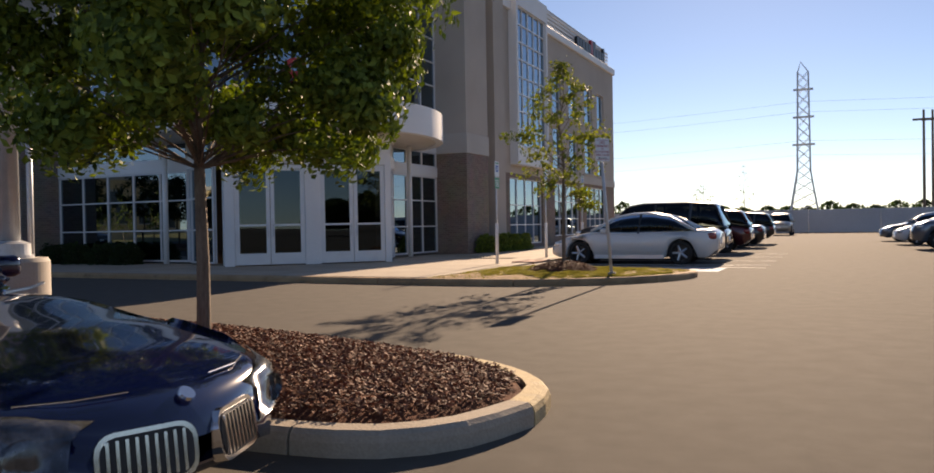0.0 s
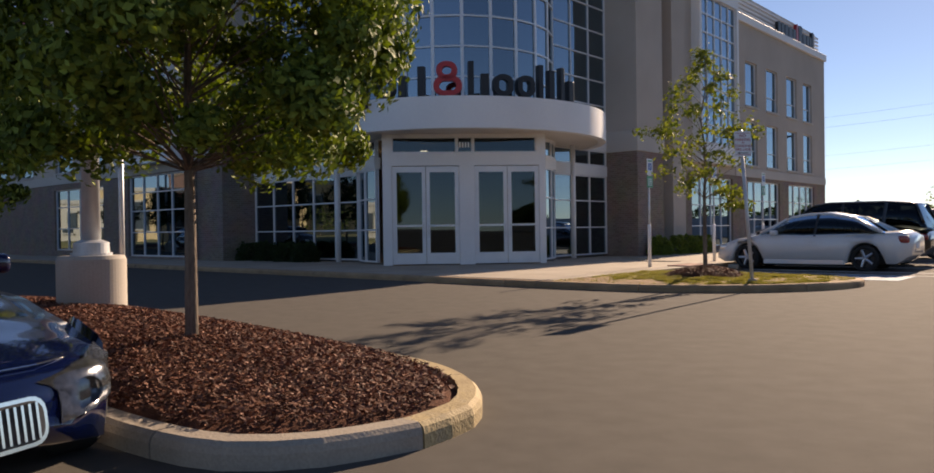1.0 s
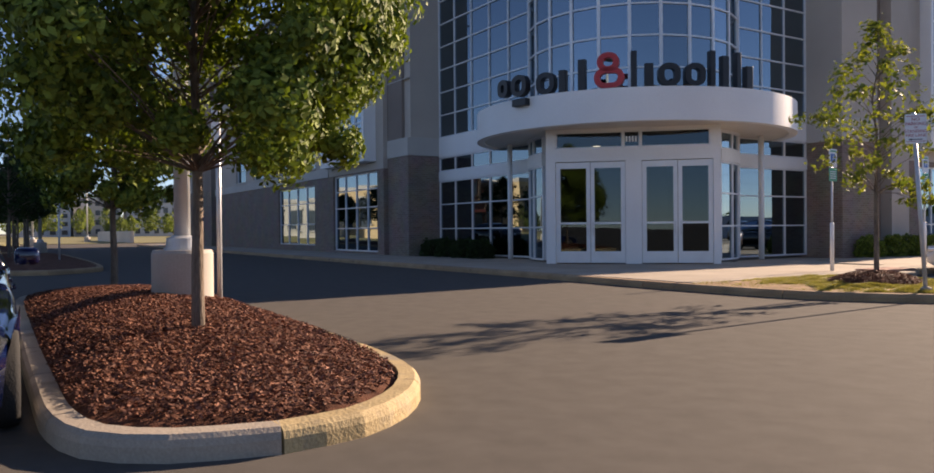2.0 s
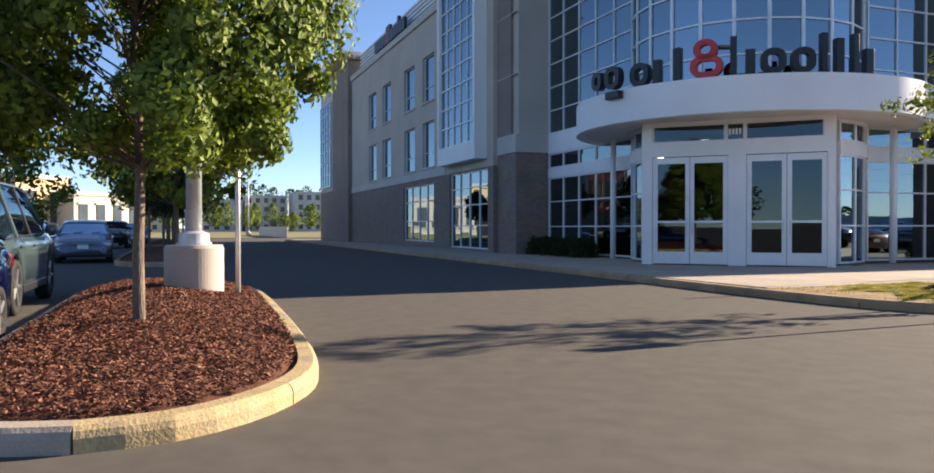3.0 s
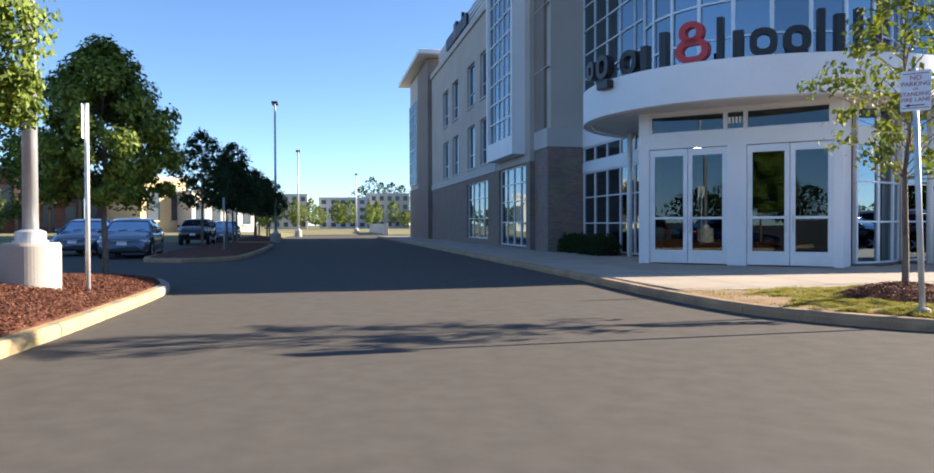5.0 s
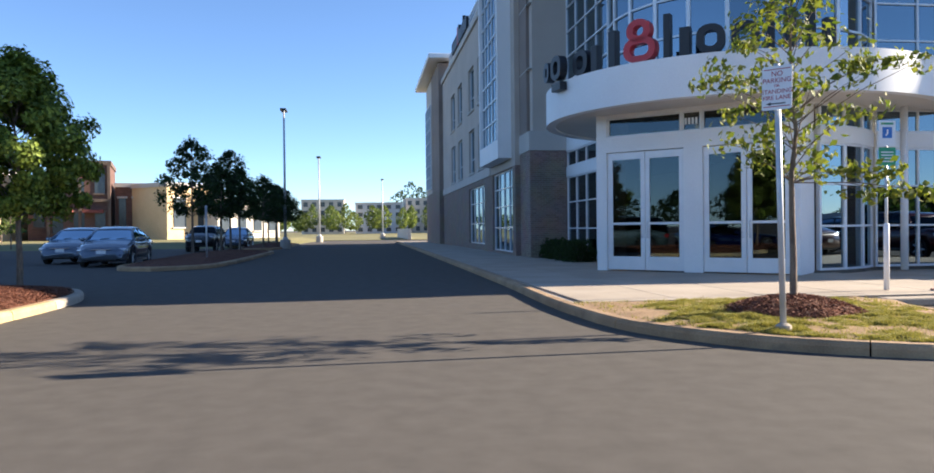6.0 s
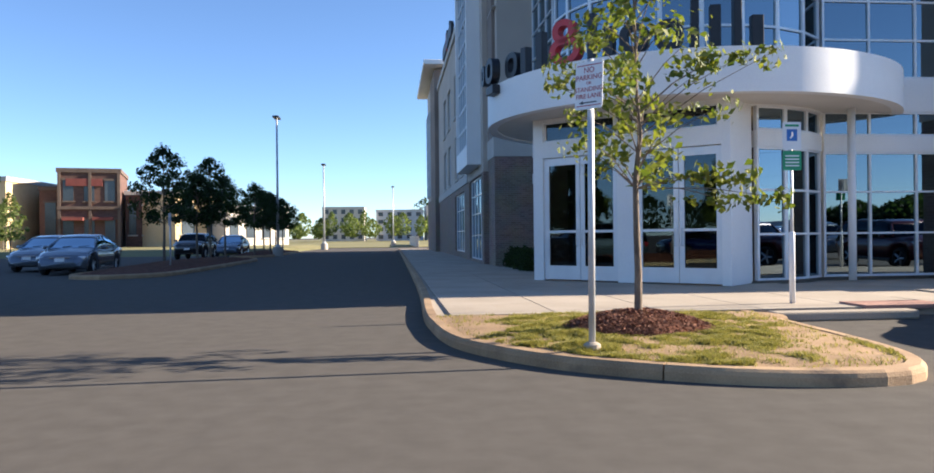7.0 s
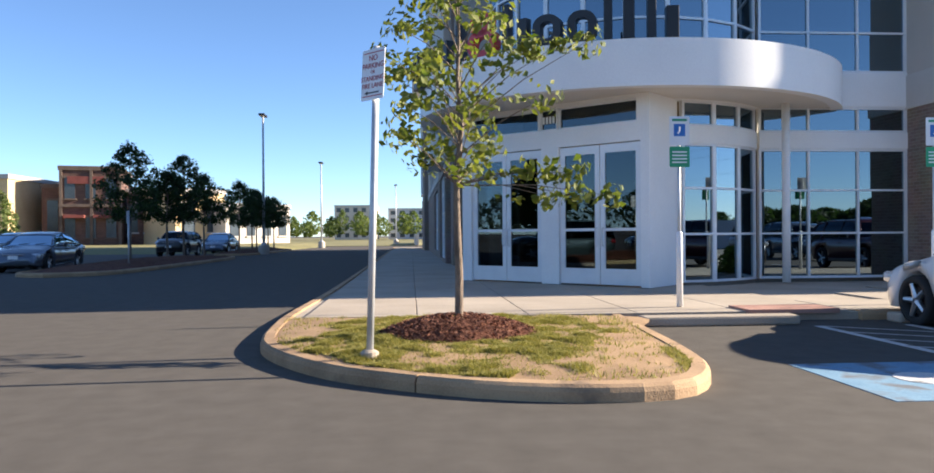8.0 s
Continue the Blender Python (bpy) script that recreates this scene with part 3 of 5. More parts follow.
part("roof_screen", box(2.5, 0.5, 12.7, lenL, 0.6, 14.2), STUCCO_PALE, building, m=mL)
for a, b in cols:
    for z in (4.42, 7.95):
        window(mL, LX(a), z, [0, b - a], [0, 0.8, 2.45], bar=0.03, set_back=0.12, edge=0.04, mesh=wing_pane)
        part("sill", box(LX(a) - 0.06, -0.07, z - 0.1, LX(b) + 0.06, 0.1, z), STUCCO_PALE, building, m=mL)
window(mL, LX(-37.2), 0.45, even(5.6, 4), [0, 1.1, 2.2, 3.1], mesh=wing_pane)
window(mL, LX(-29.2), 0.25, even(4.8, 4), [0, 1.05, 2.0, 2.8, 3.55], mesh=wing_pane)
# projecting bay over the storefront
bay = frame_of(-29.4, FY - 0.55, -24.5, FY - 0.55)[0]
window(bay, 0.25, 5.0, even(4.4, 5), even(7.4, 8), bar=0.06, mesh=wing_pane)
bm = pierced(4.9, 4.2, 13.4, [(0.25, 4.65, 5.0, 12.4)], 0.6)
part("bay", bm, WHITE, building, "white panelled bay surround", m=bay)
# tower at the far end with an overhanging roof
part("wall", box(-62.6, FY - 0.3, 0.1, -51.0, FY + 8, 4.3), BRICK, building)
part("wall", box(-62.6, FY - 0.25, 4.3, -57.0, FY + 8, 14.0), STUCCO_PALE, building)
part("wall", box(-57.0, FY - 0.3, 4.3, -51.0, FY + 8, 14.0), STUCCO_BROWN, building)
mT = frame_of(-62.3, FY - 0.4, -57.2, FY - 0.4)[0]
window(mT, 0.2, 4.7, even(4.5, 4), even(7.2, 7), set_back=0.0, mesh=wing_pane)
part("roof_overhang", box(-64.5, 15.2, 14.2, -50.0, FY + 9, 14.55, 0.04), WHITE, building, "overhanging flat roof edge")
# pier at the inner end
part("wall", box(-23.8, 16.5, 0.1, -22.0, 19.0, 4.25), BRICK, building, "brown brick pier")
part("trim", box(-23.84, 16.46, 4.25, -21.96, 19.0, 5.0, 0.012), STUCCO_PALE, building)
part("wall", box(-23.8, 16.5, 5.0, -22.5, 19.0, 14.6), STUCCO_BROWN, building)
part("wall", box(-22.5, 16.62, 5.0, -22.0, 19.0, 14.6), STUCCO, building)
for y in (7.4, 9.9, 12.4):
    part("joint", box(-23.82, 16.485, y, -21.985, 16.65, y + 0.03), STUCCO_PALE, building)

# right wing: facade at x = -10.7, from y = 30.5 to 50.8
mR, lenR = frame_of(-10.7, 30.5, -10.7, 49.8)
RY = lambda y: y - 30.5  # noqa: E731
r_low = [(RY(31.9), RY(36.2), 0.3, 3.5), (RY(38.0), RY(42.3), 0.6, 3.5), (RY(43.6), RY(47.8), 0.6, 3.5)]
r_cols = [(37.8, 39.3), (40.5, 42.1), (43.4, 45.0), (46.0, 47.5)]
r_up = [(RY(a), RY(b), z, z + 2.25) for a, b in r_cols for z in (4.3, 7.3)]
wall("wall", mR, lenR, 0.1, 3.7, r_low, BRICK)
wall("wall", mR, lenR, 3.7, 11.4, r_up + [(RY(32.2), RY(35.9), 4.9, 11.0)], STUCCO)
part("trim", box(RY(36.5), -0.05, 3.68, lenR, 0, 4.12, 0.012), STUCCO_PALE, building, m=mR)
part("cornice", box(0, -0.15, 11.35, lenR, 0.5, 11.75, 0.03), WHITE, building, m=mR)
for k in range(5):
    part("screen_slat", box(0.5, 0.25, 11.85 + 0.22 * k, lenR - 0.2, 0.31, 11.96 + 0.22 * k), WHITE, building, m=mR)
part("roof_screen", box(0.5, 0.45, 11.7, lenR - 0.2, 0.55, 13.1), STUCCO_PALE, building, m=mR)
for a, b in r_cols:
    for z in (4.3, 7.3):
        window(mR, RY(a), z, [0, b - a], [0, 0.75, 2.25], bar=0.03, set_back=0.1, edge=0.04, mesh=wing_pane)
        part("sill", box(RY(a) - 0.06, -0.07, z - 0.1, RY(b) + 0.06, 0.1, z), STUCCO_PALE, building, m=mR)
for x0, x1, zz, hh in r_low:
    window(mR, x0, zz, even(x1 - x0, 4), [0, 0.95, 1.9, hh - zz], mesh=wing_pane)
bayr = frame_of(-10.3, 32.0, -10.3, 36.1)[0]
window(bayr, 0.2, 5.0, even(3.7, 5), even(6.6, 8), bar=0.06, mesh=wing_pane)
bm = pierced(4.1, 4.1, 12.5, [(0.2, 3.9, 5.0, 11.6)], 0.6)
part("bay", bm, WHITE, building, m=bayr)
# right pier, stepped
part("wall", box(-12.6, 26.2, 0.1, -10.1, 28.2, 4.15), BRICK, building)
part("trim", box(-12.6, 26.16, 4.15, -10.06, 28.24, 4.95, 0.012), STUCCO_PALE, building)
part("wall", box(-12.6, 26.2, 4.95, -10.1, 28.2, 14.6), STUCCO, building)
part("wall", box(-13.0, 28.2, 0.1, -10.75, 29.5, 13.4), STUCCO_BROWN, building)
part("wall", box(-13.0, 29.5, 0.1, -10.35, 30.6, 13.4), STUCCO, building)

# glazed corner: flat sides, drum, portal, canopy
ROWS_LOW = [0, 1.05, 2.05, 3.02]
TOP = 14.4


def side_glass(m, length, n):
    window(m, 0, 0.2, even(length, n), ROWS_LOW, set_back=0.0)
    part("trim", box(0, -0.03, 3.22, length, 0.25, 3.6, 0.008), WHITE, building, m=m)
    window(m, 0, 3.6, even(length, n), [0, 0.6], set_back=0.0)
    part("trim", box(0, -0.03, 4.2, length, 0.25, 5.0, 0.008), WHITE, building, m=m)
    window(m, 0, 5.0, even(length, n), even(TOP - 5.0, 10), set_back=0.0)


mA, lA = frame_of(-22.0, LY, -15.95, LY)
side_glass(mA, lA, 5)
mB, lB = frame_of(RX, 22.75, RX, 26.2)
side_glass(mB, lB, 3)


def drum(r, z0, zs, a0, a1, n, skip=None):
    """Curved glazing: flat lights set round a circle."""
    for k in range(n):
        b0, b1 = a0 + (a1 - a0) * k / n, a0 + (a1 - a0) * (k + 1) / n
        p, q = arc(CX, CY, r, b0, b1, 1)
        if skip and skip[0] < (b0 + b1) / 2 < skip[1]:
            continue
        m, w = frame_of(*p, *q)
        window(m, 0, z0, [0, w], zs, set_back=0.0, edge=0.05, bar=0.05)


drum(3.3, 5.0, even(TOP - 5.0, 10), -135.5, 47.5, 12)
for a0, a1 in ((-135.5, -97), (7, 47.5)):
    drum(3.3, 0.2, ROWS_LOW, a0, a1, 3)
    drum(3.3, 3.6, [0, 0.55], a0, a1, 3)
    inner, outer = arc(CX, CY, 3.1, a0, a1, 10), arc(CX, CY, 3.33, a0, a1, 10)
    part("trim", prism(outer + inner[::-1], 3.22, 3.6), WHITE, building)
inner, outer = arc(CX, CY, 3.1, -137, 49, 40), arc(CX, CY, 3.34, -137, 49, 40)
part("trim", prism(outer + inner[::-1], 4.15, 5.0), WHITE, building)
# canopy
inner, outer = arc(CX, CY, 4.72, -152.2, 63.0, 215), arc(CX, CY, 4.965, -152.2, 63.0, 215)
part("canopy_fascia", prism(outer + inner[::-1], 4.13, 5.05), WHITE, building, "smooth white curved canopy fascia", smooth=False)
inner, outer = arc(CX, CY, 3.2, -152.2, 63.0, 60), arc(CX, CY, 4.74, -152.2, 63.0, 60)
part("canopy_soffit", prism(outer + inner[::-1], 4.17, 4.24), SOFFIT, building)
part("canopy_roof", prism(outer + inner[::-1], 4.9, 4.96), SOFFIT, building)
for a in (-136, 46):
    x, y = arc(CX, CY, 3.98, a, a, 1)[0]
    part("column", tube([(x, y, 0.15), (x, y, 4.2)], 0.085, 16), WHITE, building, "slim round white column", smooth=True)

# entrance portal
mP, lP = frame_of(-12.889, 16.224, -9.515, 19.669)
leaves = [(0.41, 1.15), (1.38, 2.12), (2.83, 3.56), (3.8, 4.5)]
pairs = [(0.27, 2.25), (2.7, 4.63)]
wall("portal", mP, lP, 0.15, 4.17, [(0.28, 2.17, 3.6, 4.08), (2.2, 2.65, 3.6, 4.08), (2.68, 4.55, 3.6, 4.08)] + [(a, b, 0.15, 3.2) for a, b in pairs], WHITE, 0.2, "white panelled entrance portal")
for x in (0.0, lP - 0.2):
    part("portal_side", box(x, 0.2, 0.15, x + 0.2, 1.25, 4.17), WHITE, building, m=mP)
for x0, x1 in ((0.28, 2.17), (2.2, 2.65), (2.68, 4.55)):
    window(mP, x0, 3.6, [0, x1 - x0], [0, 0.48], edge=0.035, set_back=0.05, mesh=door_pane)
for k in range(4):
    part("number_bar", box(2.26 + 0.085 * k, 0.06, 3.76, 2.31 + 0.085 * k, 0.075, 3.92), WHITE, building, m=mP)
for n, (a, b) in enumerate(leaves):
    x0 = pairs[n // 2][0] if n % 2 == 0 else (leaves[n - 1][1] + a) / 2
    x1 = (b + leaves[n + 1][0]) / 2 if n % 2 == 0 else pairs[n // 2][1]
    bm = pierced(x1 - 0.008, 0.18, 3.18, [(a, b, 0.52, 1.33), (a, b, 1.39, 3.0)], 0.05, x0 + 0.008)
    bmesh.ops.translate(bm, verts=bm.verts, vec=(0, 0.05, 0))
    door = part("door", bm, ALU, building, "white-framed glass entrance door", m=mP)
    for z0, z1 in ((0.52, 1.33), (1.39, 3.0)):
        pane(door, a, z0, b - a, z1 - z0, y=0.07, mesh=door_pane)
    hx = b + 0.04 if n % 2 == 0 else a - 0.04
    part("handle", tube([(hx, 0.05, 1.0), (hx, -0.01, 1.02), (hx, -0.01, 1.38), (hx, 0.05, 1.4)], 0.012, 8), STEEL, door, "steel pull handle")

# floors, roof and inner walls that close the building
part("roof", prism([(-23.6, 17.0), (-22, 18.0)] + arc(CX, CY, 3.2, -137, 49, 16) + [(-11.6, 26.3), (-11.0, 30.4), (-23.6, 30.4)], 14.4, 14.7), STUCCO_PALE, building)
part("roof", box(-59.5, 16.9, 12.4, -23.6, 38, 12.6), STUCCO_PALE, building)
part("roof", box(-30, 30.4, 11.4, -11.1, 49.6, 11.6), STUCCO_PALE, building)
part("wall", box(-23.6, 30.1, 11.4, -11.0, 30.4, 14.4), STUCCO, building)
part("wall", box(-23.8, 19.0, 12.4, -23.6, 30.4, 14.4), STUCCO, building)
for z in (4.45, 8.0):
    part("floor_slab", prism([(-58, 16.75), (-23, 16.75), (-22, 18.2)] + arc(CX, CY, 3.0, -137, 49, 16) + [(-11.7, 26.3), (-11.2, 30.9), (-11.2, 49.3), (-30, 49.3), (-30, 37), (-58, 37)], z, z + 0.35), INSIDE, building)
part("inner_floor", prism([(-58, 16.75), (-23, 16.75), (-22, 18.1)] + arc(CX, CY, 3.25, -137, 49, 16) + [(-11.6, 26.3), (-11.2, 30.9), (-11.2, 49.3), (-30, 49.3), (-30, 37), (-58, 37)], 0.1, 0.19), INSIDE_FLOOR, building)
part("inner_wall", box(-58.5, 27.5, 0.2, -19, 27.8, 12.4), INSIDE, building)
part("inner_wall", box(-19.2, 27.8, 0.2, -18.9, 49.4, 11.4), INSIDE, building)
part("wall", box(-59.5, 37.5, 0.1, -30, 38, 12.4), STUCCO, building)
part("wall", box(-59.7, 24.2, 0.1, -59.3, 38, 12.4), STUCCO, building)
part("wall", box(-30.4, 38, 0.1, -30, 49.8, 11.4), STUCCO, building)
part("wall", box(-30, 49.4, 0.1, -10.75, 49.8, 11.4), STUCCO, building)
for x, y in ((-14.2, 19.3), (-13.4, 20.6), (-15.5, 20.9), (-13.0, 22.0), (-19.0, 21.0)):
    ob = part("ceiling_lamp", tube([(x, y, 3.85), (x, y, 3.9), (x, y, 3.98)], [0.07, 0.12, 0.12], 12), BULB, building, "lit round ceiling lamp")


# ---- signs on the building ----
def ring_slab(x, z, w, h, stroke, d):
    """A rounded ring w x h standing in x and z, d deep in y, with its lower left corner at (x, z)."""
    def loop(a, b, y):
        r = min(a, b) * 0.46
        out = []
        for cx, cz, t0 in ((a / 2 - r, b / 2 - r, 0), (-a / 2 + r, b / 2 - r, 90), (-a / 2 + r, -b / 2 + r, 180), (a / 2 - r, -b / 2 + r, 270)):
            out += [bm.verts.new((x + w / 2 + cx + r * math.cos(radians(t0 + 18 * k)), y, z + h / 2 + cz + r * math.sin(radians(t0 + 18 * k)))) for k in range(6)]
        return out

    bm = bmesh.new()
    loops = [loop(w, h, -d / 2), loop(w, h, d / 2), loop(w - 2 * stroke, h - 2 * stroke, d / 2), loop(w - 2 * stroke, h - 2 * stroke, -d / 2)]
    n = len(loops[0])
    for p, q in zip(loops, loops[1:] + loops[:1]):
        for k in range(n):
            bm.faces.new((p[k], p[(k + 1) % n], q[(k + 1) % n], q[k]))
    bmesh.ops.recalc_face_normals(bm, faces=bm.faces)
    return bm


def bar_slab(x, z, w, h, d):
    return box(x, -d / 2, z, x + w, d / 2, z + h, 0.015)


# plain rings and bars stand in for the name over the entrance
STROKE = 0.135
LOW, TALL = 0.6, 0.94
shapes = [
    (0.4, [("r", 0, 0.06, 0.4, 0.5)]),
    (0.5, [("r", 0, 0, 0.5, LOW), ("b", 0.02, -0.26, 0.46, 0.2)]),
    (0.52, [("r", 0, 0, 0.52, LOW)]),
    (0.32, [("b", 0, 0, 0.18, LOW)]),
    (0.34, [("b", 0.06, 0, 0.18, 0.82)]),
    (0.72, [("r", 0.07, 0.44, 0.5, 0.5), ("r", 0, 0, 0.68, 0.54)]),
    (0.5, [("b", 0, 0, STROKE, TALL), ("b", 0.3, 0, 0.2, LOW)]),
    (0.5, [("r", 0, 0, 0.5, LOW)]),
    (0.48, [("r", 0, 0, 0.48, LOW)]),
    (0.16, [("b", 0.012, 0, STROKE, TALL)]),
    (0.34, [("b", 0.06, 0, 0.18, 0.82)]),
    (0.5, [("b", 0, 0, STROKE, TALL), ("b", 0.3, 0, 0.2, LOW)]),
]
sign_main = thing("entrance_sign", label="dark raised sign shapes with one red shape on the canopy", category="sign")
total = sum(w for w, _ in shapes) + 0.1 * 11
s = -total / 2
SIGN_SPAN = 88.0
for n, (w, pieces) in enumerate(shapes):
    a = -46.5 + SIGN_SPAN * (s + w / 2) / total
    x, y = arc(CX, CY, 5.06 if n < 2 else 4.8, a, a, 1)[0]
    wide = SIGN_SPAN / 360 * math.tau * 4.8 / total
    m = Matrix.Translation((x, y, 4.85)) @ Matrix.Rotation(radians(a + 90), 4, "Z") @ Matrix.Diagonal((wide, 1, 1, 1)) @ Matrix.Translation((-w / 2, 0, 0))
    for kind, px, pz, pw, ph in pieces:
        deep = 0.2 if kind == "r" else 0.19
        bm = ring_slab(px, pz, pw, ph, STROKE, deep) if kind == "r" else bar_slab(px, pz, pw, ph, deep)
        part("sign_ring" if kind == "r" else "sign_bar", bm, SIGN_RED if n == 5 else SIGN_DARK, sign_main, "glossy red sign shape" if n == 5 else "", m=m)
    s += w + 0.1
part("sign_rail", prism(arc(CX, CY, 4.84, -92, 0, 30) + arc(CX, CY, 4.8, -92, 0, 30)[::-1], 4.83, 4.855), SIGN_DARK, sign_main)


def roof_sign(m, length, label):
    t = thing("roof_sign", m, label, "sign", "roof signs")
    rnd, x = random.Random(2), 0.0
    k = 0
    while x < length:
        w = rnd.choice((0.42, 0.5, 0.55, 0.3))
        h = rnd.choice((0.7, 0.7, 0.72, 1.05))
        part("sign_shape", rounded_slab(w, h, 0.16, 0.12), SIGN_RED if k == 5 else SIGN_DARK, t, m=Matrix.Translation((x + w / 2, 0, 0)))
        x += w + 0.1
        k += 1
    for z in (0.1, 0.5):
        part("sign_rail", box(0, 0.08, z, length, 0.13, z + 0.05), DARK, t)
    return t


roof_sign(frame_of(-43.2, FY - 0.12, -36, FY - 0.12)[0] @ Matrix.Translation((0, 0, 12.21)), 6.8, "dark raised sign shapes on the roof edge")
roof_sign(frame_of(-10.85, 42.5, -10.85, 50)[0] @ Matrix.Translation((0, 0, 11.26)), 5.6, "dark raised sign shapes on the roof edge")


# ---- poles and signs outdoors ----
def text_part(name, words, size, material, parent, m):
    c = bpy.data.curves.new(name, "FONT")
    c.body, c.size, c.align_x, c.align_y, c.extrude = words, size, "CENTER", "CENTER", 0.001
    tmp = new(name, c)
    dg = bpy.context.evaluated_depsgraph_get()
    data = bpy.data.meshes.new_from_object(tmp.evaluated_get(dg))
    bpy.data.objects.remove(tmp)
    bpy.data.curves.remove(c)
    data.materials.clear()
    data.materials.append(material)
    ob = new(name, data)
    ob.parent = parent
    ob.matrix_basis = m
    return ob


def plate(w, h, r=0.02):
    return rounded_slab(w, h, 0.004, r)


# leaning fire lane sign on the planted nose
fire = thing("fire_lane_sign", Matrix.Translation((-1.4, 14.64, 0.17)), "white fire lane sign on a leaning galvanised post in grass", "sign")
top = Vector((-0.19, 0.06, 2.28))
part("post", tube([(0, 0, -0.1), tuple(top * 1.2)], 0.032, 12), STEEL, fire, "galvanised round post", smooth=True)
part("footing", tube([(0, 0, -0.05), (0, 0, 0.03), (0, 0, 0.05)], [0.085, 0.08, 0.05], 14), CONCRETE, fire)
facing = Matrix.Translation(top * 0.985) @ Matrix.Rotation(radians(43), 4, "Z") @ Matrix.Rotation(radians(-3.5), 4, "X")
board = part("plate", plate(0.305, 0.46), SIGN_WHITE, fire, "white reflective plate", m=facing @ Matrix.Translation((0, -0.04, 0)))
for z in (0.035, 0.425):
    part("border", box(-0.135, -0.0045, z - 0.004, 0.135, -0.0025, z + 0.004), SIGN_LETTER_RED, board)
for words, z, size in (("NO", 0.375, 0.075), ("PARKING", 0.305, 0.07), ("OR", 0.25, 0.04), ("STANDING", 0.19, 0.063), ("FIRE LANE", 0.125, 0.063)):
    text_part("lettering", words, size, SIGN_LETTER_RED, board, Matrix.Translation((0, -0.0045, z)) @ Matrix.Rotation(radians(90), 4, "X"))
bm = box(-0.07, -0.0045, 0.058, 0.09, -0.0025, 0.07)
bm.faces.new([bm.verts.new(p) for p in ((-0.11, -0.0045, 0.064), (-0.06, -0.0045, 0.045), (-0.06, -0.0045, 0.083))])
part("arrow", bm, DARK, board)


def accessible_sign(x, y, turn):
    t = thing("parking_sign", Matrix.Translation((x, y, 0.14)) @ Matrix.Rotation(radians(turn), 4, "Z"), "accessible parking sign with blue and green plates on a steel post", "sign", "accessible parking signs")
    part("post", tube([(0, 0, 0), (0, 0, 2.75)], 0.024, 10), STEEL, t, smooth=True)
    part("sleeve", tube([(0, 0, 0), (0, 0, 1.08), (0, 0, 1.1)], [0.045, 0.045, 0.03], 12), SIGN_WHITE, t, "white sleeve round the post", smooth=True)
    p = part("plate", plate(0.3, 0.42), SIGN_WHITE, t, m=Matrix.Translation((0, -0.03, 2.36)))
    part("symbol", box(-0.085, -0.005, 0.13, 0.085, -0.003, 0.31), SIGN_BLUE, p, "blue panel with a white symbol")
    part("symbol_mark", tube([(-0.03, -0.006, 0.17), (0.0, -0.006, 0.21), (0.0, -0.006, 0.27)], 0.014, 6), SIGN_WHITE, p)
    part("lettering_bar", box(-0.11, -0.005, 0.35, 0.11, -0.003, 0.385), SIGN_GREEN, p)
    q = part("plate", plate(0.3, 0.3), SIGN_GREEN, t, "green plate", m=Matrix.Translation((0, -0.03, 2.04)))
    for z in (0.06, 0.11, 0.16, 0.21):
        part("lettering_bar", box(-0.11, -0.005, z, 0.11, -0.003, z + 0.02), SIGN_WHITE, q)
    return t


accessible_sign(-5.74, 18.93, 90)
accessible_sign(-5.74, 22.85, 90)
accessible_sign(-5.74, 26.70, 90)


def lamp_post(x, y, z, height, label):
    t = thing("street_lamp", Matrix.Translation((x, y, z)), label, "street lamp", "car park lamps")
    part("base", tube([(0, 0, -0.3), (0, 0, 0.58), (0, 0, 0.62)], [0.35, 0.35, 0.33], 56), PLINTH, t, "round cast concrete plinth")
    part("base_plate", tube([(0, 0, 0.62), (0, 0, 0.65)], 0.21, 28), STEEL, t)
    part("shoe", tube([(0, 0, 0.65), (0, 0, 0.76), (0, 0, 0.79)], [0.185, 0.18, 0.11], 28), STEEL, t, "round steel base cover")
    part("pole", tube([(0, 0, 0.7), (0, 0, height)], [0.095, 0.06], 18), STEEL, t, "tapered steel pole", smooth=True)
    for s in (-1, 1):
        arm = part("arm", tube([(0, 0, height - 0.1), (s * 0.35, 0, height - 0.02)], 0.03, 8), DARK, t)
        part("lamp_head", box(s * 0.35 - 0.25, -0.2, height - 0.08, s * 0.35 + 0.25, 0.2, height + 0.06, 0.03), DARK, t, "dark box lamp head")
    return t


lamp_post(-4.67, 4.45, 0.32, 9.0, "steel car park lamp on a round concrete plinth in mulch")
lamp_post(-47.4, 5.2, 0.0, 9.3, "dark steel car park lamp behind trees")
lamp_post(-74.0, 6.0, 0.0, 8.6, "thin steel car park lamp at the far road")
lamp_post(-100.0, 13.0, 0.0, 8.0, "thin steel car park lamp at the far road")
lamp_post(-40.0, -16.0, 0.0, 8.5, "thin steel car park lamp at the far road")


def sign_post(x, y, z, h, label):
    t = thing("sign_post", Matrix.Translation((x, y, z)), label, "sign", "island sign posts")
    part("post", tube([(0, 0, -0.1), (0, 0, h)], 0.032, 10), STEEL, t, smooth=True)
    part("plate", plate(0.3, 0.46), SIGN_WHITE, t, "plate seen edge-on", m=Matrix.Translation((0, -0.035, h - 0.48)) @ Matrix.Rotation(radians(5), 4, "Z"))
    return t


sign_post(-5.14, 5.0, 0.2, 2.6, "galvanised sign post with a white plate in mulch")
sign_post(-24.3, 4.55, 0.2, 2.0, "small sign post in a planted island")


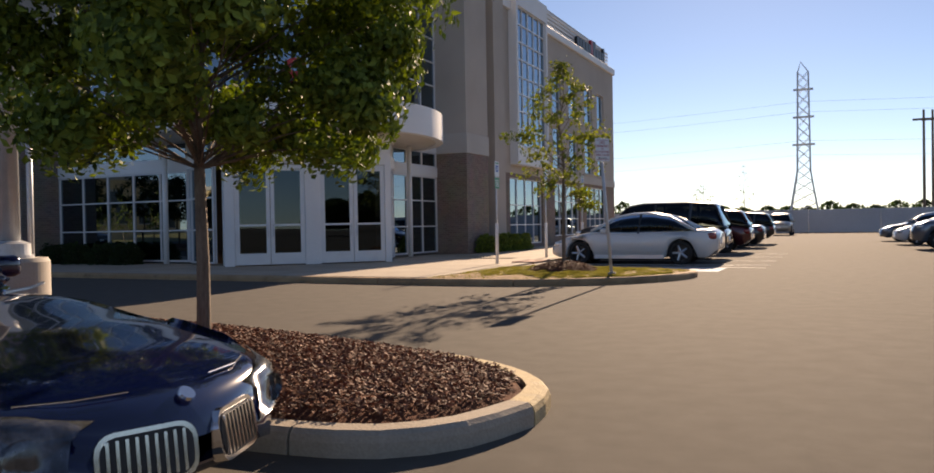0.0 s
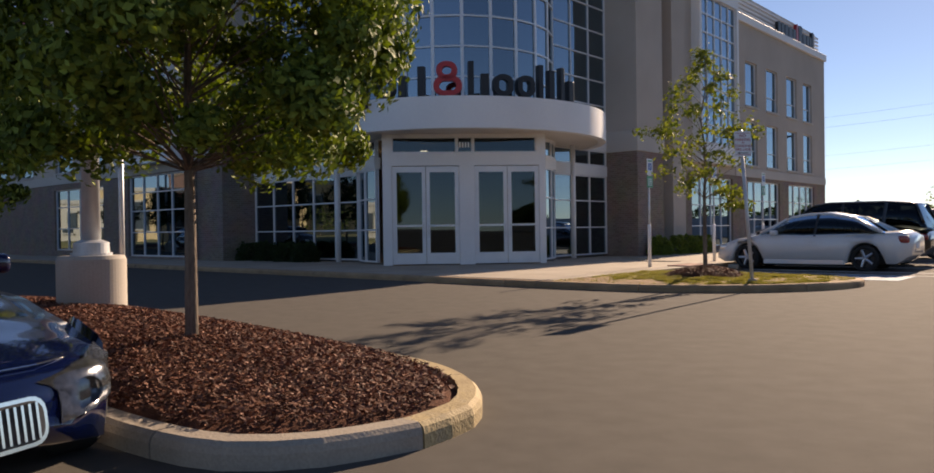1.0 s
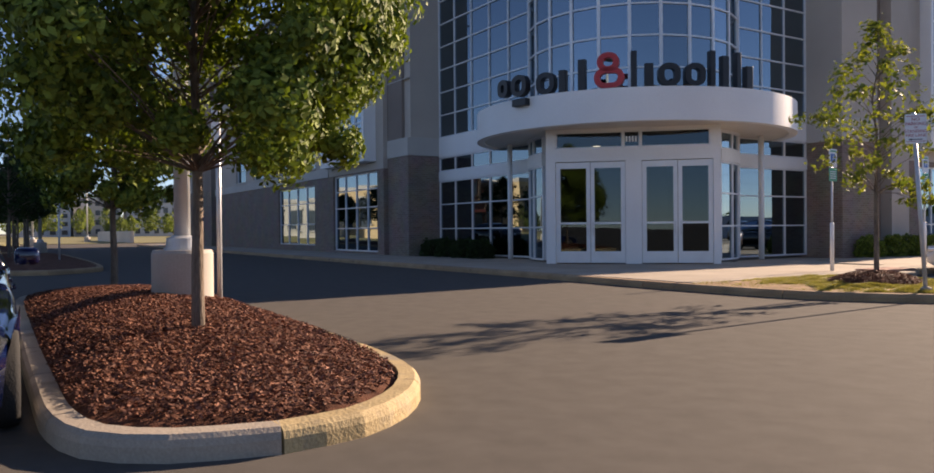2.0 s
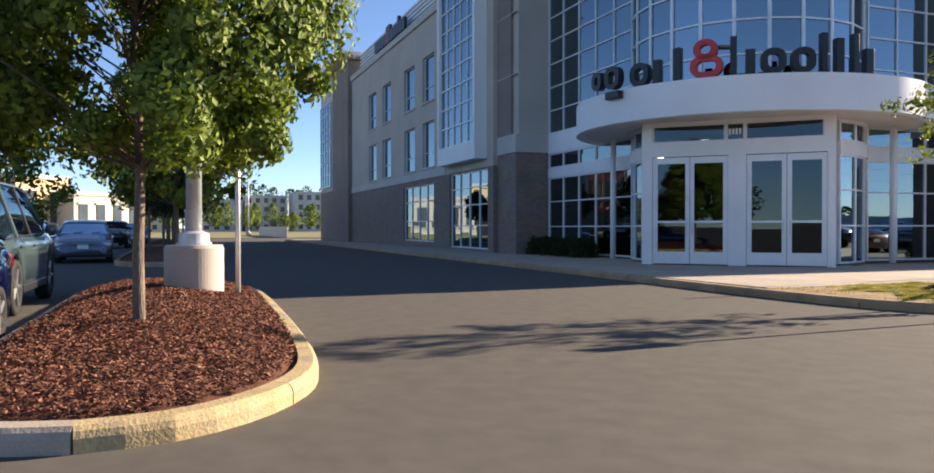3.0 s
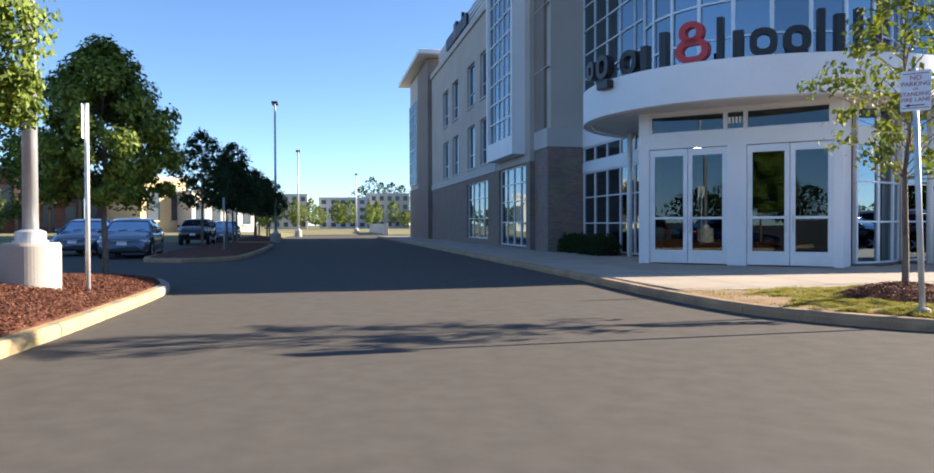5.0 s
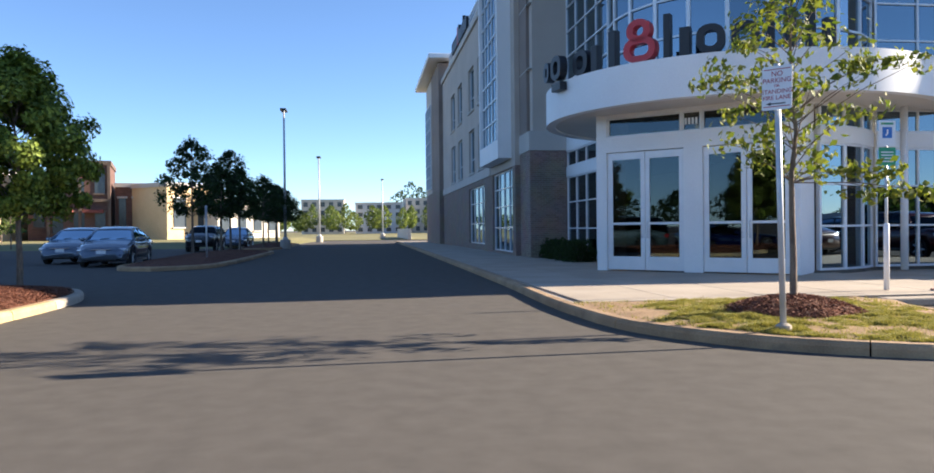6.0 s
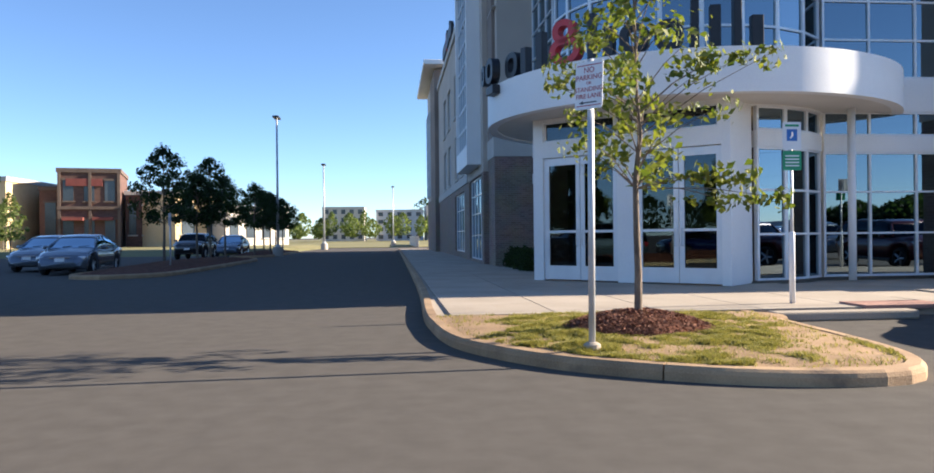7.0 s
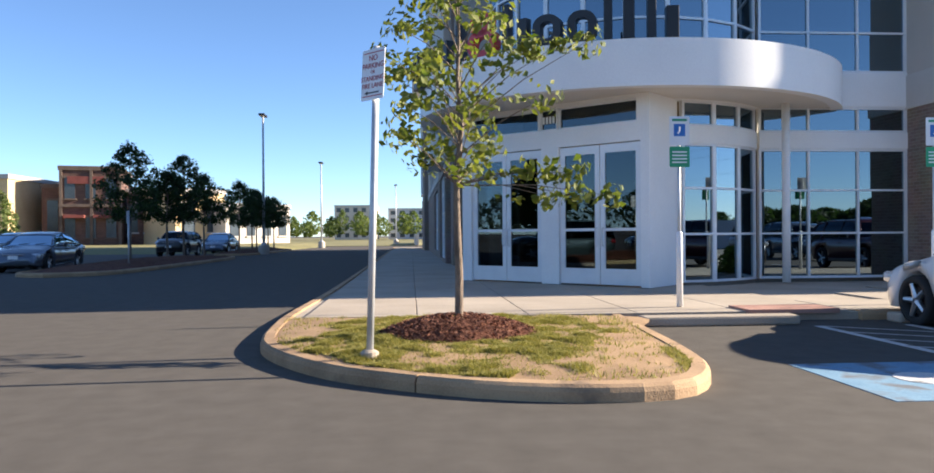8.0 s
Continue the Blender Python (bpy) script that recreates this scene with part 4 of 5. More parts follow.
# ---- trees ----
def leaf_quad(verts, faces, p, size, rnd, out=None):
    if out is None:
        m = Matrix.Translation(p) @ Euler((rnd.uniform(0, 6.3), rnd.uniform(0, 6.3), rnd.uniform(0, 6.3))).to_matrix().to_4x4()
    else:
        way = out + Vector((rnd.gauss(0, 0.45), rnd.gauss(0, 0.45), rnd.gauss(0, 0.45) + 0.35))
        m = Matrix.Translation(p) @ (way.to_track_quat("Z", "Y") @ Euler((0, 0, rnd.uniform(0, 6.3))).to_quaternion()).to_matrix().to_4x4()
    a, b = size, size * rnd.uniform(0.45, 0.7)
    i = len(verts)
    verts += [tuple(m @ Vector(q)) for q in ((-a, 0, 0), (-a * 0.2, -b, 0.12 * a), (a, 0, 0), (-a * 0.2, b, 0.12 * a))]
    faces.append((i, i + 1, i + 2, i + 3))


def tree(name, x, y, z, height, radius, first, leaves, size, material, label, seed, trunk=0.06, clumps=70, low_lobes=(), group="", top_taper=0.55, lean=0.0, shift=(0.0, 0.0)):
    """Tapered trunk, limbs to every clump, and leaves gathered round the limbs' ends."""
    rnd = random.Random(seed)
    t = thing(name, Matrix.Translation((x, y, z)), label, "tree", group)
    spine = [Vector((noise.noise(Vector((seed, k * 0.6, 0))) * 0.07 * k / 3 + lean * k / 8, noise.noise(Vector((seed, 7, k * 0.6))) * 0.07 * k / 3, height * 0.93 * k / 8)) for k in range(9)]
    bm = tube([tuple(spine[0] - Vector((0, 0, 0.3)))] + [tuple(p) for p in spine], [trunk * 1.35] + [trunk * (1.1 - 0.98 * k / 8) for k in range(9)], 10)
    part("trunk", bm, BARK, t, "slender grey-brown trunk", smooth=True)

    def on_spine(h):
        k = min(7, max(0, int(h / (height * 0.93) * 8)))
        f = h / (height * 0.93) * 8 - k
        return spine[k].lerp(spine[k + 1], min(1, max(0, f)))

    verts, faces, limbs = [], [], bmesh.new()
    spots = []
    for k in range(clumps):
        u = (k + rnd.random()) / clumps
        h = first + (height - first) * u
        full = math.sin(math.pi * min(1.0, 0.16 + 0.86 * u ** 0.8)) ** top_taper
        r = radius * full * math.sqrt(rnd.uniform(0.1, 0.9))
        a = k * 2.399 + rnd.uniform(-0.5, 0.5)
        spots.append((Vector((r * math.cos(a) + shift[0], r * math.sin(a) + shift[1], h)), (0.16 + 0.2 * rnd.random()) * (0.4 + 0.42 * radius)))
    for lx, ly, lz in low_lobes:
        for k in range(3):
            f = 0.6 + 0.2 * k
            spots.append((Vector((lx * f, ly * f, lz)), 0.16))
    for p, spread in spots:
        root = on_spine(max(first * 0.92, p.z - 0.2 - 0.42 * math.hypot(p.x, p.y)))
        mid = root.lerp(p, 0.5) + Vector((0, 0, 0.06))
        thick = max(0.006, trunk * 0.2)
        tube([tuple(root), tuple(mid), tuple(p)], [thick, thick * 0.65, thick * 0.25], 5, limbs, cap=False)
    part("limb", limbs, BARK, t, smooth=True)
    per = max(1, leaves // len(spots))
    for p, spread in spots:
        for k in range(per):
            d = Vector((rnd.gauss(0, 1), rnd.gauss(0, 1), rnd.gauss(0, 0.75)))
            d.normalize()
            q = d * spread * 1.04 * (0.25 + 0.75 * rnd.random() ** 0.6)
            if rnd.random() < 0.22:
                q = (Vector((0, 0, p.z)) - p) * rnd.random() * 0.6 + q * 0.5
            away = (p + q - Vector((0, 0, (first + height) * 0.5))).normalized()
            leaf_quad(verts, faces, p + q, size * rnd.uniform(0.6, 1.2), rnd, d * 0.6 + away * 0.7)
    data = bpy.data.meshes.new("crown")
    data.from_pydata(verts, [], faces)
    data.materials.append(material)
    ob = new("crown", data)
    ob.parent = t
    tagged(ob, "leafy crown with gaps", kind="stuff")
    return t


tree("maple_tree", -1.67, 3.95, 0.36, 4.75, 1.72, 1.4, 88000, 0.039, LEAF, "young green maple with a slim trunk in bark mulch", 11, 0.049, 130, group="car park maples", shift=(0.25, -0.02))
tree("maple_tree", -8.95, 4.25, 0.28, 4.1, 1.35, 1.35, 30000, 0.054, LEAF, "young green maple at the end of a mulch island", 12, 0.055, 85, group="car park maples")
tree("maple_tree", -12.6, 1.0, 0.0, 4.4, 1.4, 1.3, 4000, 0.07, LEAF, "young green maple behind parked cars", 17, 0.055, 60, group="car park maples")
tree("young_tree", -2.68, 15.5, 0.3, 4.35, 1.05, 1.55, 2700, 0.055, LEAF_YELLOW, "young sparse tree with yellowing leaves on a mulch mound", 21, 0.042, 44, [(0.25, 1.55, 1.3), (0.15, 1.2, 1.55), (-1.0, -0.7, 2.75), (0.6, 1.25, 2.8)], top_taper=0.75)
for n, (x, y, h, r) in enumerate(((-28.3, 3.2, 4.8, 1.75), (-31.0, 3.9, 3.9, 1.5), (-33.6, 3.9, 4.9, 1.6), (-38.5, 3.6, 4.3, 1.7), (-45.5, 4.0, 4.4, 1.8), (-48.0, 4.6, 4.0, 1.7), (-51.5, 3.6, 4.3, 1.9), (-57.0, 4.2, 3.9, 1.7), (-60.0, 3.2, 3.9, 1.7))):
    tree("shade_tree", x, y, 0.25, h, r * 0.88, 1.75, 4200, 0.08, LEAF_DARK, "small dark green shade tree in a planted island", 30 + n, 0.06, 60, group="island trees")
for n, (x, y, h) in enumerate(((-5.6, 78.0, 6.4), (-6.6, 60.0, 3.9))):
    tree("bare_tree", x, y, 0.0, h, 1.0, 2.2, 260, 0.07, LEAF_YELLOW, "thin young tree with few leaves", 50 + n, 0.05, 16, group="far young trees")


def shrub(x, y, z, w, h, label, material, seed, count=2600):
    rnd = random.Random(seed)
    t = thing("shrub", Matrix.Translation((x, y, z)), label, "shrub", "shrubs along the wall")
    stems = bmesh.new()
    for k in range(9):
        a = k * 0.7
        tube([(0, 0, -0.05), (w * 0.3 * math.cos(a), w * 0.25 * math.sin(a), h * 0.7)], [0.012, 0.005], 5, stems, cap=False)
    part("stem", stems, BARK, t)
    verts, faces = [], []
    for k in range(count):
        a, u, v = rnd.uniform(0, 6.28), rnd.random() ** 0.4, rnd.uniform(0.02, 1)
        b = 0.85 + 0.25 * noise.noise(Vector((a * 1.3, v * 3, seed)))
        r = u * b * math.sqrt(max(0.05, 1 - (v * 1.02 - 0.25) ** 2 * 1.3))
        leaf_quad(verts, faces, Vector((w / 2 * r * math.cos(a), w / 2 * r * math.sin(a), h * v * b)), rnd.uniform(0.025, 0.05), rnd)
    data = bpy.data.meshes.new("foliage")
    data.from_pydata(verts, [], faces)
    data.materials.append(material)
    ob = new("foliage", data)
    ob.parent = t
    tagged(ob, kind="stuff")
    return t


for n, x in enumerate((-21.3, -20.2, -19.0, -17.9)):
    shrub(x, 17.2, 0.13, 1.25, 0.75, "low dark shrub in front of the glass wall", LEAF_DARK, 60 + n)
for n, (x, y) in enumerate(((-9.7, 27.1), (-9.6, 28.2), (-9.5, 29.2), (-9.5, 30.2))):
    shrub(x, y, 0.13, 1.1, 0.8, "low green shrub at the brick pier", LEAF, 70 + n)


# ---- cars ----
def loft(stations, bm=None):
    """Skins a body from cross sections: each a list of (y, z) from the sill up to the middle, mirrored."""
    bm = bm or bmesh.new()
    rings = []
    for x, half in stations:
        pts = [(y, z) for y, z in half] + [(-y, z) for y, z in reversed(half)]
        rings.append([bm.verts.new((x, y, z)) for y, z in pts])
    for a, b in zip(rings, rings[1:]):
        for k in range(len(a) - 1):
            bm.faces.new((a[k], a[k + 1], b[k + 1], b[k]))
        bm.faces.new((a[-1], a[0], b[0], b[-1]))
    bm.faces.new(rings[0])
    bm.faces.new(rings[-1][::-1])
    bmesh.ops.recalc_face_normals(bm, faces=bm.faces)
    return bm


def curve_at(keys, x):
    for (x0, v0), (x1, v1) in zip(keys, keys[1:]):
        if x0 <= x <= x1:
            f = (x - x0) / (x1 - x0)
            f = f * f * (3 - 2 * f) * 0.5 + f * 0.5
            return v0 + (v1 - v0) * f
    return keys[0][1] if x < keys[0][0] else keys[-1][1]


def car(m, label, paint_material, kind="sedan", length=4.75, width=1.82, height=1.46, group="parked cars", grille=True):
    """A car with its nose at x = length/2, built of skin, glass, wheels, lamps and trim."""
    t = thing("car", m, label, "car", group)
    L, W, H = length / 2, width / 2, height
    tall = kind == "suv"
    wheel_r = 0.37 if tall else 0.29 if grille == "double" else 0.325
    low = 0.3 if tall else 0.2
    belt = 1.08 if tall else 0.92
    nose, tail = (1.02, 1.0) if tall else (0.66 if grille == 'double' else 0.74, 0.98)
    hood = [(-L, tail - 0.12), (-L + 0.15, tail), (-L + 0.9, belt + 0.03), (0, belt), (L - 1.35, belt + 0.0 if tall else 0.95), (L - 0.6, nose + 0.08), (L - 0.15, nose - 0.06), (L, nose - 0.22)]
    wide = [(-L, W * 0.8), (-L + 0.25, W * 0.95), (-L + 1.0, W), (L - 1.2, W), (L - 0.35, W * 0.93), (L - 0.1, W * 0.8), (L, W * 0.66)]
    under = [(-L, low + 0.22), (-L + 0.3, low), (L - 0.3, low), (L, low + 0.1)]
    long_nose = grille == "double"
    if long_nose:
        hood = hood[:3] + [(0, 0.87), (L - 1.8, 0.84), (L - 1.1, 0.735), (L - 0.6, 0.66), (L - 0.25, 0.595), (L - 0.07, 0.51), (L, 0.43)]
        wide = wide[:4] + [(L - 0.65, W * 0.95), (L - 0.3, W * 0.82), (L - 0.2, W * 0.7), (L - 0.12, W * 0.46), (L - 0.05, W * 0.3), (L, W * 0.12)]
    axle_f, axle_r = L - 0.92, -L + 0.98
    stations = []
    for k in range(49):
        x = -L + 2 * L * k / 48
        top, w, u = curve_at(hood, x), curve_at(wide, x), curve_at(under, x)
        arch = max((math.sqrt(max(0, (wheel_r + 0.07) ** 2 - (x - a) ** 2)) for a in (axle_f, axle_r)))
        sill = max(u, wheel_r + arch) if arch > 0 else u
        sill = min(sill, top - 0.14)
        stations.append((x, [(w * 0.72, sill - 0.0), (w * 0.97, sill), (w, (sill + top) / 2 + 0.04), (w * 0.985, top - 0.13), (w * 0.93, top - 0.04), (w * 0.75, top - 0.005), (w * 0.4, top + 0.02), (0.001, top + 0.03)]))
    part("body", loft(stations), paint_material, t, smooth=True)
    # greenhouse
    if tall:
        roof = [(-L + 0.06, belt), (-L + 0.35, H - 0.06), (-L + 1.2, H), (0.1, H), (0.55, H - 0.07), (L - 1.3, belt)]
    else:
        roof = [(-L + 0.55, 0.95), (-L + 1.35, H - 0.1), (-L + 1.9, H), (-0.05, H - 0.01), (0.35, H - 0.07), (L - 1.25, 0.95)]
        if long_nose:
            roof = roof[:3] + [(-1.1, H - 0.01), (-0.8, H - 0.07), (L - 2.4, 0.87)]
    x0, x1 = roof[0][0], roof[-1][0]
    cabin, lid, rail_l = [], [], []
    for k in range(29):
        x = x0 + (x1 - x0) * k / 28
        z = curve_at(roof, x)
        b = curve_at(hood, x) - 0.03
        z = max(z, b + 0.02)
        f = (z - b) / (H - b)
        wb, wt = W * 0.93, W * (0.93 - 0.24 * f)
        cabin.append((x, [(wb, b), ((wb + wt) / 2 + 0.015, (b + z) / 2), (wt, z - 0.03), (wt * 0.8, z), (0.001, z + 0.012 * f)]))
        if z > H - 0.16:
            lid.append((x, [(wt + 0.012, z - 0.05), (wt + 0.008, z - 0.015), (wt * 0.8, z + 0.012), (0.001, z + 0.028)]))
    glass = part("glass_cabin", loft(cabin), CAR_GLASS, t, "dark tinted windows", smooth=True)
    glass.visible_shadow = True
    part("roof", loft(lid), paint_material, t, smooth=True)
    rr = lambda x: curve_at(roof, x)  # noqa: E731
    for s in (-1, 1):
        for xa, xb in ((x1 - 0.02, lid[-1][0] - 0.02), (x0 + 0.05, lid[0][0] + 0.02)):
            part("pillar", tube([(xa, s * W * 0.9, rr(xa) + 0.01), ((xa + xb) / 2, s * W * 0.8, rr((xa + xb) / 2) - 0.005), (xb, s * W * 0.7, rr(xb) - 0.02)], 0.04, 6), paint_material, t, smooth=True)
        xm = -0.25
        part("pillar", tube([(xm, s * W * 0.935, belt - 0.05), (xm - 0.05, s * W * 0.7, H - 0.05)], 0.035, 6), DARK, t)
        if tall:
            part("pillar", tube([(xm - 1.1, s * W * 0.935, belt - 0.05), (xm - 1.15, s * W * 0.7, H - 0.05)], 0.05, 6), paint_material, t)
        part("waist_trim", tube([(x0 + 0.3, s * W * 0.94, curve_at(hood, x0 + 0.3) - 0.02), (0, s * W * 0.945, belt - 0.02), (x1 - 0.1, s * W * 0.93, curve_at(hood, x1 - 0.1) - 0.02)], 0.012, 6), CHROME if not tall else DARK, t)
        mirror = box(0.62, s * (W + 0.1) - 0.09, belt - 0.02, 0.8, s * (W + 0.1) + 0.09, belt + 0.12, 0.04)
        if long_nose:
            bmesh.ops.translate(mirror, verts=mirror.verts, vec=(-1.0, 0, 0))
        part("mirror", mirror, paint_material, t, smooth=True)
        for hx in (-0.05, -1.05):
            part("handle", box(hx - 0.2, s * (W + 0.004) - 0.012, belt - 0.2, hx, s * (W + 0.004) + 0.012, belt - 0.165, 0.008), paint_material, t)
        lamp_z = nose - 0.2
        if long_nose:
            bm, rows = bmesh.new(), []
            for k in range(13):
                f = k / 12
                x = L - 0.5 + 0.36 * f
                top, w = curve_at(hood, x), curve_at(wide, x)
                drop, rise = 0.02 + 0.13 * min(1, f * 1.5), 0.0 + 0.08 * f
                edge = [(w * 1.012, top - 0.06 - drop), (w * 1.015, top - 0.06 - drop * 0.5), (w * 0.985, top - 0.06), (w * (0.95 - rise * 0.6), top - 0.03), (w * (0.93 - rise * 1.8), top - 0.012)]
                rows.append([bm.verts.new((x + 0.012, s * y, z)) for y, z in edge])
            for a, b in zip(rows, rows[1:]):
                for k in range(4):
                    bm.faces.new((a[k], a[k + 1], b[k + 1], b[k]))
            bmesh.ops.solidify(bm, geom=bm.faces[:], thickness=0.015)
            bmesh.ops.recalc_face_normals(bm, faces=bm.faces)
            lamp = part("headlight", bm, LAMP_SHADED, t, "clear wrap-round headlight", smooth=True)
            part("lamp_ring", tube([(L - 0.2, s * W * 0.66, 0.455), (L - 0.165, s * W * 0.66, 0.455)], [0.06, 0.065], 16, cap=False), CHROME, lamp)
            # thin chrome thread draws the highlight line along the hood seam
            part("hood_seam_glint", tube([(L - 0.3, s * 0.55, 0.6), (L - 0.2, s * 0.4, 0.597), (L - 0.16, s * 0.2, 0.592)], 0.0035, 5), CHROME, t)
        else:
            part("headlight", box(L - 0.5, s * W * 0.72 - 0.17, lamp_z - 0.02, L - 0.13, s * W * 0.72 + 0.17, lamp_z + 0.13, 0.05), LAMP_CLEAR, t, "clear headlight", smooth=True)
        part("tail_light", box(-L + 0.02, s * W * 0.74 - 0.17, tail - 0.28, -L + 0.32, s * W * 0.74 + 0.17, tail - 0.1, 0.04), LAMP_RED, t, "red tail light", smooth=True)
        part("rocker", box(axle_r + 0.45, s * W * 0.95 - 0.03, low - 0.04, axle_f - 0.45, s * W * 0.95 + 0.03, low + 0.08, 0.02), paint_material if not tall else DARK, t)
        for a in (axle_f, axle_r):
            c = s * (W - 0.12)
            ring = []
            for yy, r in ((-0.1, wheel_r * 0.7), (-0.1, wheel_r * 0.95), (-0.07, wheel_r), (0.07, wheel_r), (0.1, wheel_r * 0.95), (0.1, wheel_r * 0.7)):
                ring.append((yy, r))
            bm = bmesh.new()
            rings = [[bm.verts.new((a + r * math.cos(q * math.tau / 28), c + yy, wheel_r + r * math.sin(q * math.tau / 28))) for q in range(28)] for yy, r in ring]
            for p, q2 in zip(rings, rings[1:] + rings[:1]):
                for q in range(28):
                    bm.faces.new((p[q], p[(q + 1) % 28], q2[(q + 1) % 28], q2[q]))
            bmesh.ops.recalc_face_normals(bm, faces=bm.faces)
            wheel = part("wheel", bm, TYRE, t, "black tyre with alloy rim", smooth=True)
            bm = tube([(a, c + s * 0.035, wheel_r), (a, c + s * 0.06, wheel_r)], 0.055, 12)
            for q in range(5):
                an = q * math.tau / 5
                p = Vector((math.cos(an), 0, math.sin(an)))
                tube([(a + p.x * 0.03, c + s * 0.055, wheel_r + p.z * 0.03), (a + p.x * wheel_r * 0.68, c + s * 0.075, wheel_r + p.z * wheel_r * 0.68)], [0.045, 0.03], 6, bm)
            part("rim", bm, RIM, wheel)
            part("rim_ring", tube([(a, c + s * 0.07, wheel_r), (a, c + s * 0.085, wheel_r)], [wheel_r * 0.71, wheel_r * 0.73], 28, cap=False), RIM, wheel)
            part("brake_disc", tube([(a, c - s * 0.03, wheel_r), (a, c - s * 0.02, wheel_r)], wheel_r * 0.68, 24), DARK, wheel)
    span = 0.16 if long_nose else 0.5
    part("bumper_grille", box(L - 0.16, -W * span, low + 0.05, L - 0.02, W * span, low + (0.1 if long_nose else 0.26), 0.02), DARK, t)
    if grille == "double":
        for s in (-1, 1):
            g = part("grille", rounded_slab(0.37, 0.21, 0.06, 0.07), CHROME, t, "chrome-framed grille", m=Matrix.Translation((L - 0.04, s * 0.225, 0.27)) @ Matrix.Rotation(radians(90 + s * 20), 4, "Z") @ Matrix.Rotation(radians(-9), 4, "X"))
            dark = rounded_slab(0.335, 0.175, 0.02, 0.06)
            bmesh.ops.translate(dark, verts=dark.verts, vec=(0, -0.024, 0.0175))
            part("grille_backing", dark, DARK, g, "dark grille opening")
            for k in range(9):
                part("grille_bar", box(-0.15 + 0.034 * k, -0.046, 0.03, -0.138 + 0.034 * k, -0.033, 0.182), CHROME, g)
        badge = tube([(L - 0.08, 0, 0.55), (L - 0.072, 0, 0.56)], [0.036, 0.033], 18)
        part("badge", badge, CHROME, t, "small round hood badge")
    else:
        part("grille", box(L - 0.12, -W * 0.36, nose - 0.26, L - 0.035, W * 0.36, nose - 0.13, 0.02), DARK, t, "dark grille")
        part("grille_trim", box(L - 0.06, -W * 0.38, nose - 0.125, L - 0.025, W * 0.38, nose - 0.1, 0.008), CHROME, t)
    if not long_nose:
        part("number_plate", box(L - 0.05, -0.16, low + 0.28, L + 0.005, 0.16, low + 0.4), SIGN_WHITE, t)
    part("number_plate", box(-L - 0.005, -0.16, tail - 0.42, -L + 0.05, 0.16, tail - 0.28), SIGN_WHITE, t)
    part("floor_pan", box(-L + 0.35, -W * 0.7, low + 0.02, L - 0.35, W * 0.7, low + 0.2), DARK, t)
    for sx in (0.25, -0.75):
        for s in (-1, 1):
            part("seat", box(sx - 0.2, s * 0.4 - 0.25, 0.5, sx + 0.05, s * 0.4 + 0.25, 1.12 + (0.14 if tall else 0), 0.06), SEAT, t)
    for s in (-0.3, 0.25):
        if long_nose:
            part("wiper", tube([(x1 + 0.72, s + 0.1, 0.875), (x1 + 0.64, s + 0.3, 0.885), (x1 + 0.4, s + 0.55, 0.89)], 0.009, 5), STEEL, t)
            continue
        part("wiper", tube([(x1 - 0.05, s - 0.02, 0.92 if long_nose else 0.985 if not tall else 1.12), (x1 - 0.22, s + 0.42, 1.03 if not tall else 1.2)], 0.01, 5), STEEL if long_nose else DARK, t)
    return t


def parked(x, y, turn):
    return pose(x, y, 0, 0, 0, turn)


BLUE = car_paint("deep_blue_paint", (0.002, 0.006, 0.04), 0.0, 0.1)
WHITE_P = car_paint("pearl_white_paint", (0.72, 0.72, 0.72), 0.0)
BLACK_P = car_paint("black_paint", (0.012, 0.012, 0.014), 0.2)
SILVER_P = car_paint("silver_paint", (0.15, 0.18, 0.225), 0.5, 0.22)
TEAL_P = car_paint("dark_teal_paint", (0.09, 0.14, 0.15), 0.4)
RED_P = car_paint("maroon_paint", (0.09, 0.012, 0.015), 0.3)
BEIGE_P = car_paint("beige_paint", (0.45, 0.4, 0.33), 0.4)
car(parked(-1.92, 1.72, 0), "deep blue sedan with a double chrome grille beside the mulch island", BLUE, "sedan", 4.85, 1.84, 1.43, grille="double")
car(parked(-7.5, 1.4, 180), "dark teal off-road vehicle beside the mulch island", TEAL_P, "suv", 4.75, 1.84, 1.78)
car(parked(-2.75, 22.4, 180), "pearl white sedan parked nose to the sidewalk", WHITE_P, "sedan", 4.82, 1.84, 1.47)
car(parked(-2.9, 25.1, 180), "black sport utility car parked nose to the sidewalk", BLACK_P, "suv", 4.9, 1.95, 1.8)
car(parked(-2.6, 30.6, 180), "maroon sedan in the row by the sidewalk", RED_P, "suv", 4.6, 1.85, 1.62)
car(parked(-2.7, 36.2, 180), "dark sedan in the row by the sidewalk", BLACK_P, "sedan")
car(parked(-2.6, 41.8, 180), "dark wagon in the row by the sidewalk", BLACK_P, "suv", 4.6, 1.85, 1.6)
car(parked(-24.6, 1.25, 4), "silver sedan parked nose to the aisle in shade", SILVER_P, "sedan", 4.75, 1.78, 1.42)
car(parked(-27.8, -1.1, 0), "pale blue-grey sedan in the shaded row", SILVER_P, "sedan", 4.7, 1.78, 1.42)
car(parked(-29.5, -7.5, 180), "silver sedan in the far row", SILVER_P, "sedan")
car(parked(-43.5, 0.8, 0), "dark hatchback parked beyond an island", BLACK_P, "suv", 4.3, 1.8, 1.55)
car(parked(-50.5, 1.6, 0), "silver compact car beyond an island", SILVER_P, "sedan", 4.3)
car(parked(-38.0, -12.0, 20), "pale compact car at the far road", BEIGE_P, "sedan", 4.3)
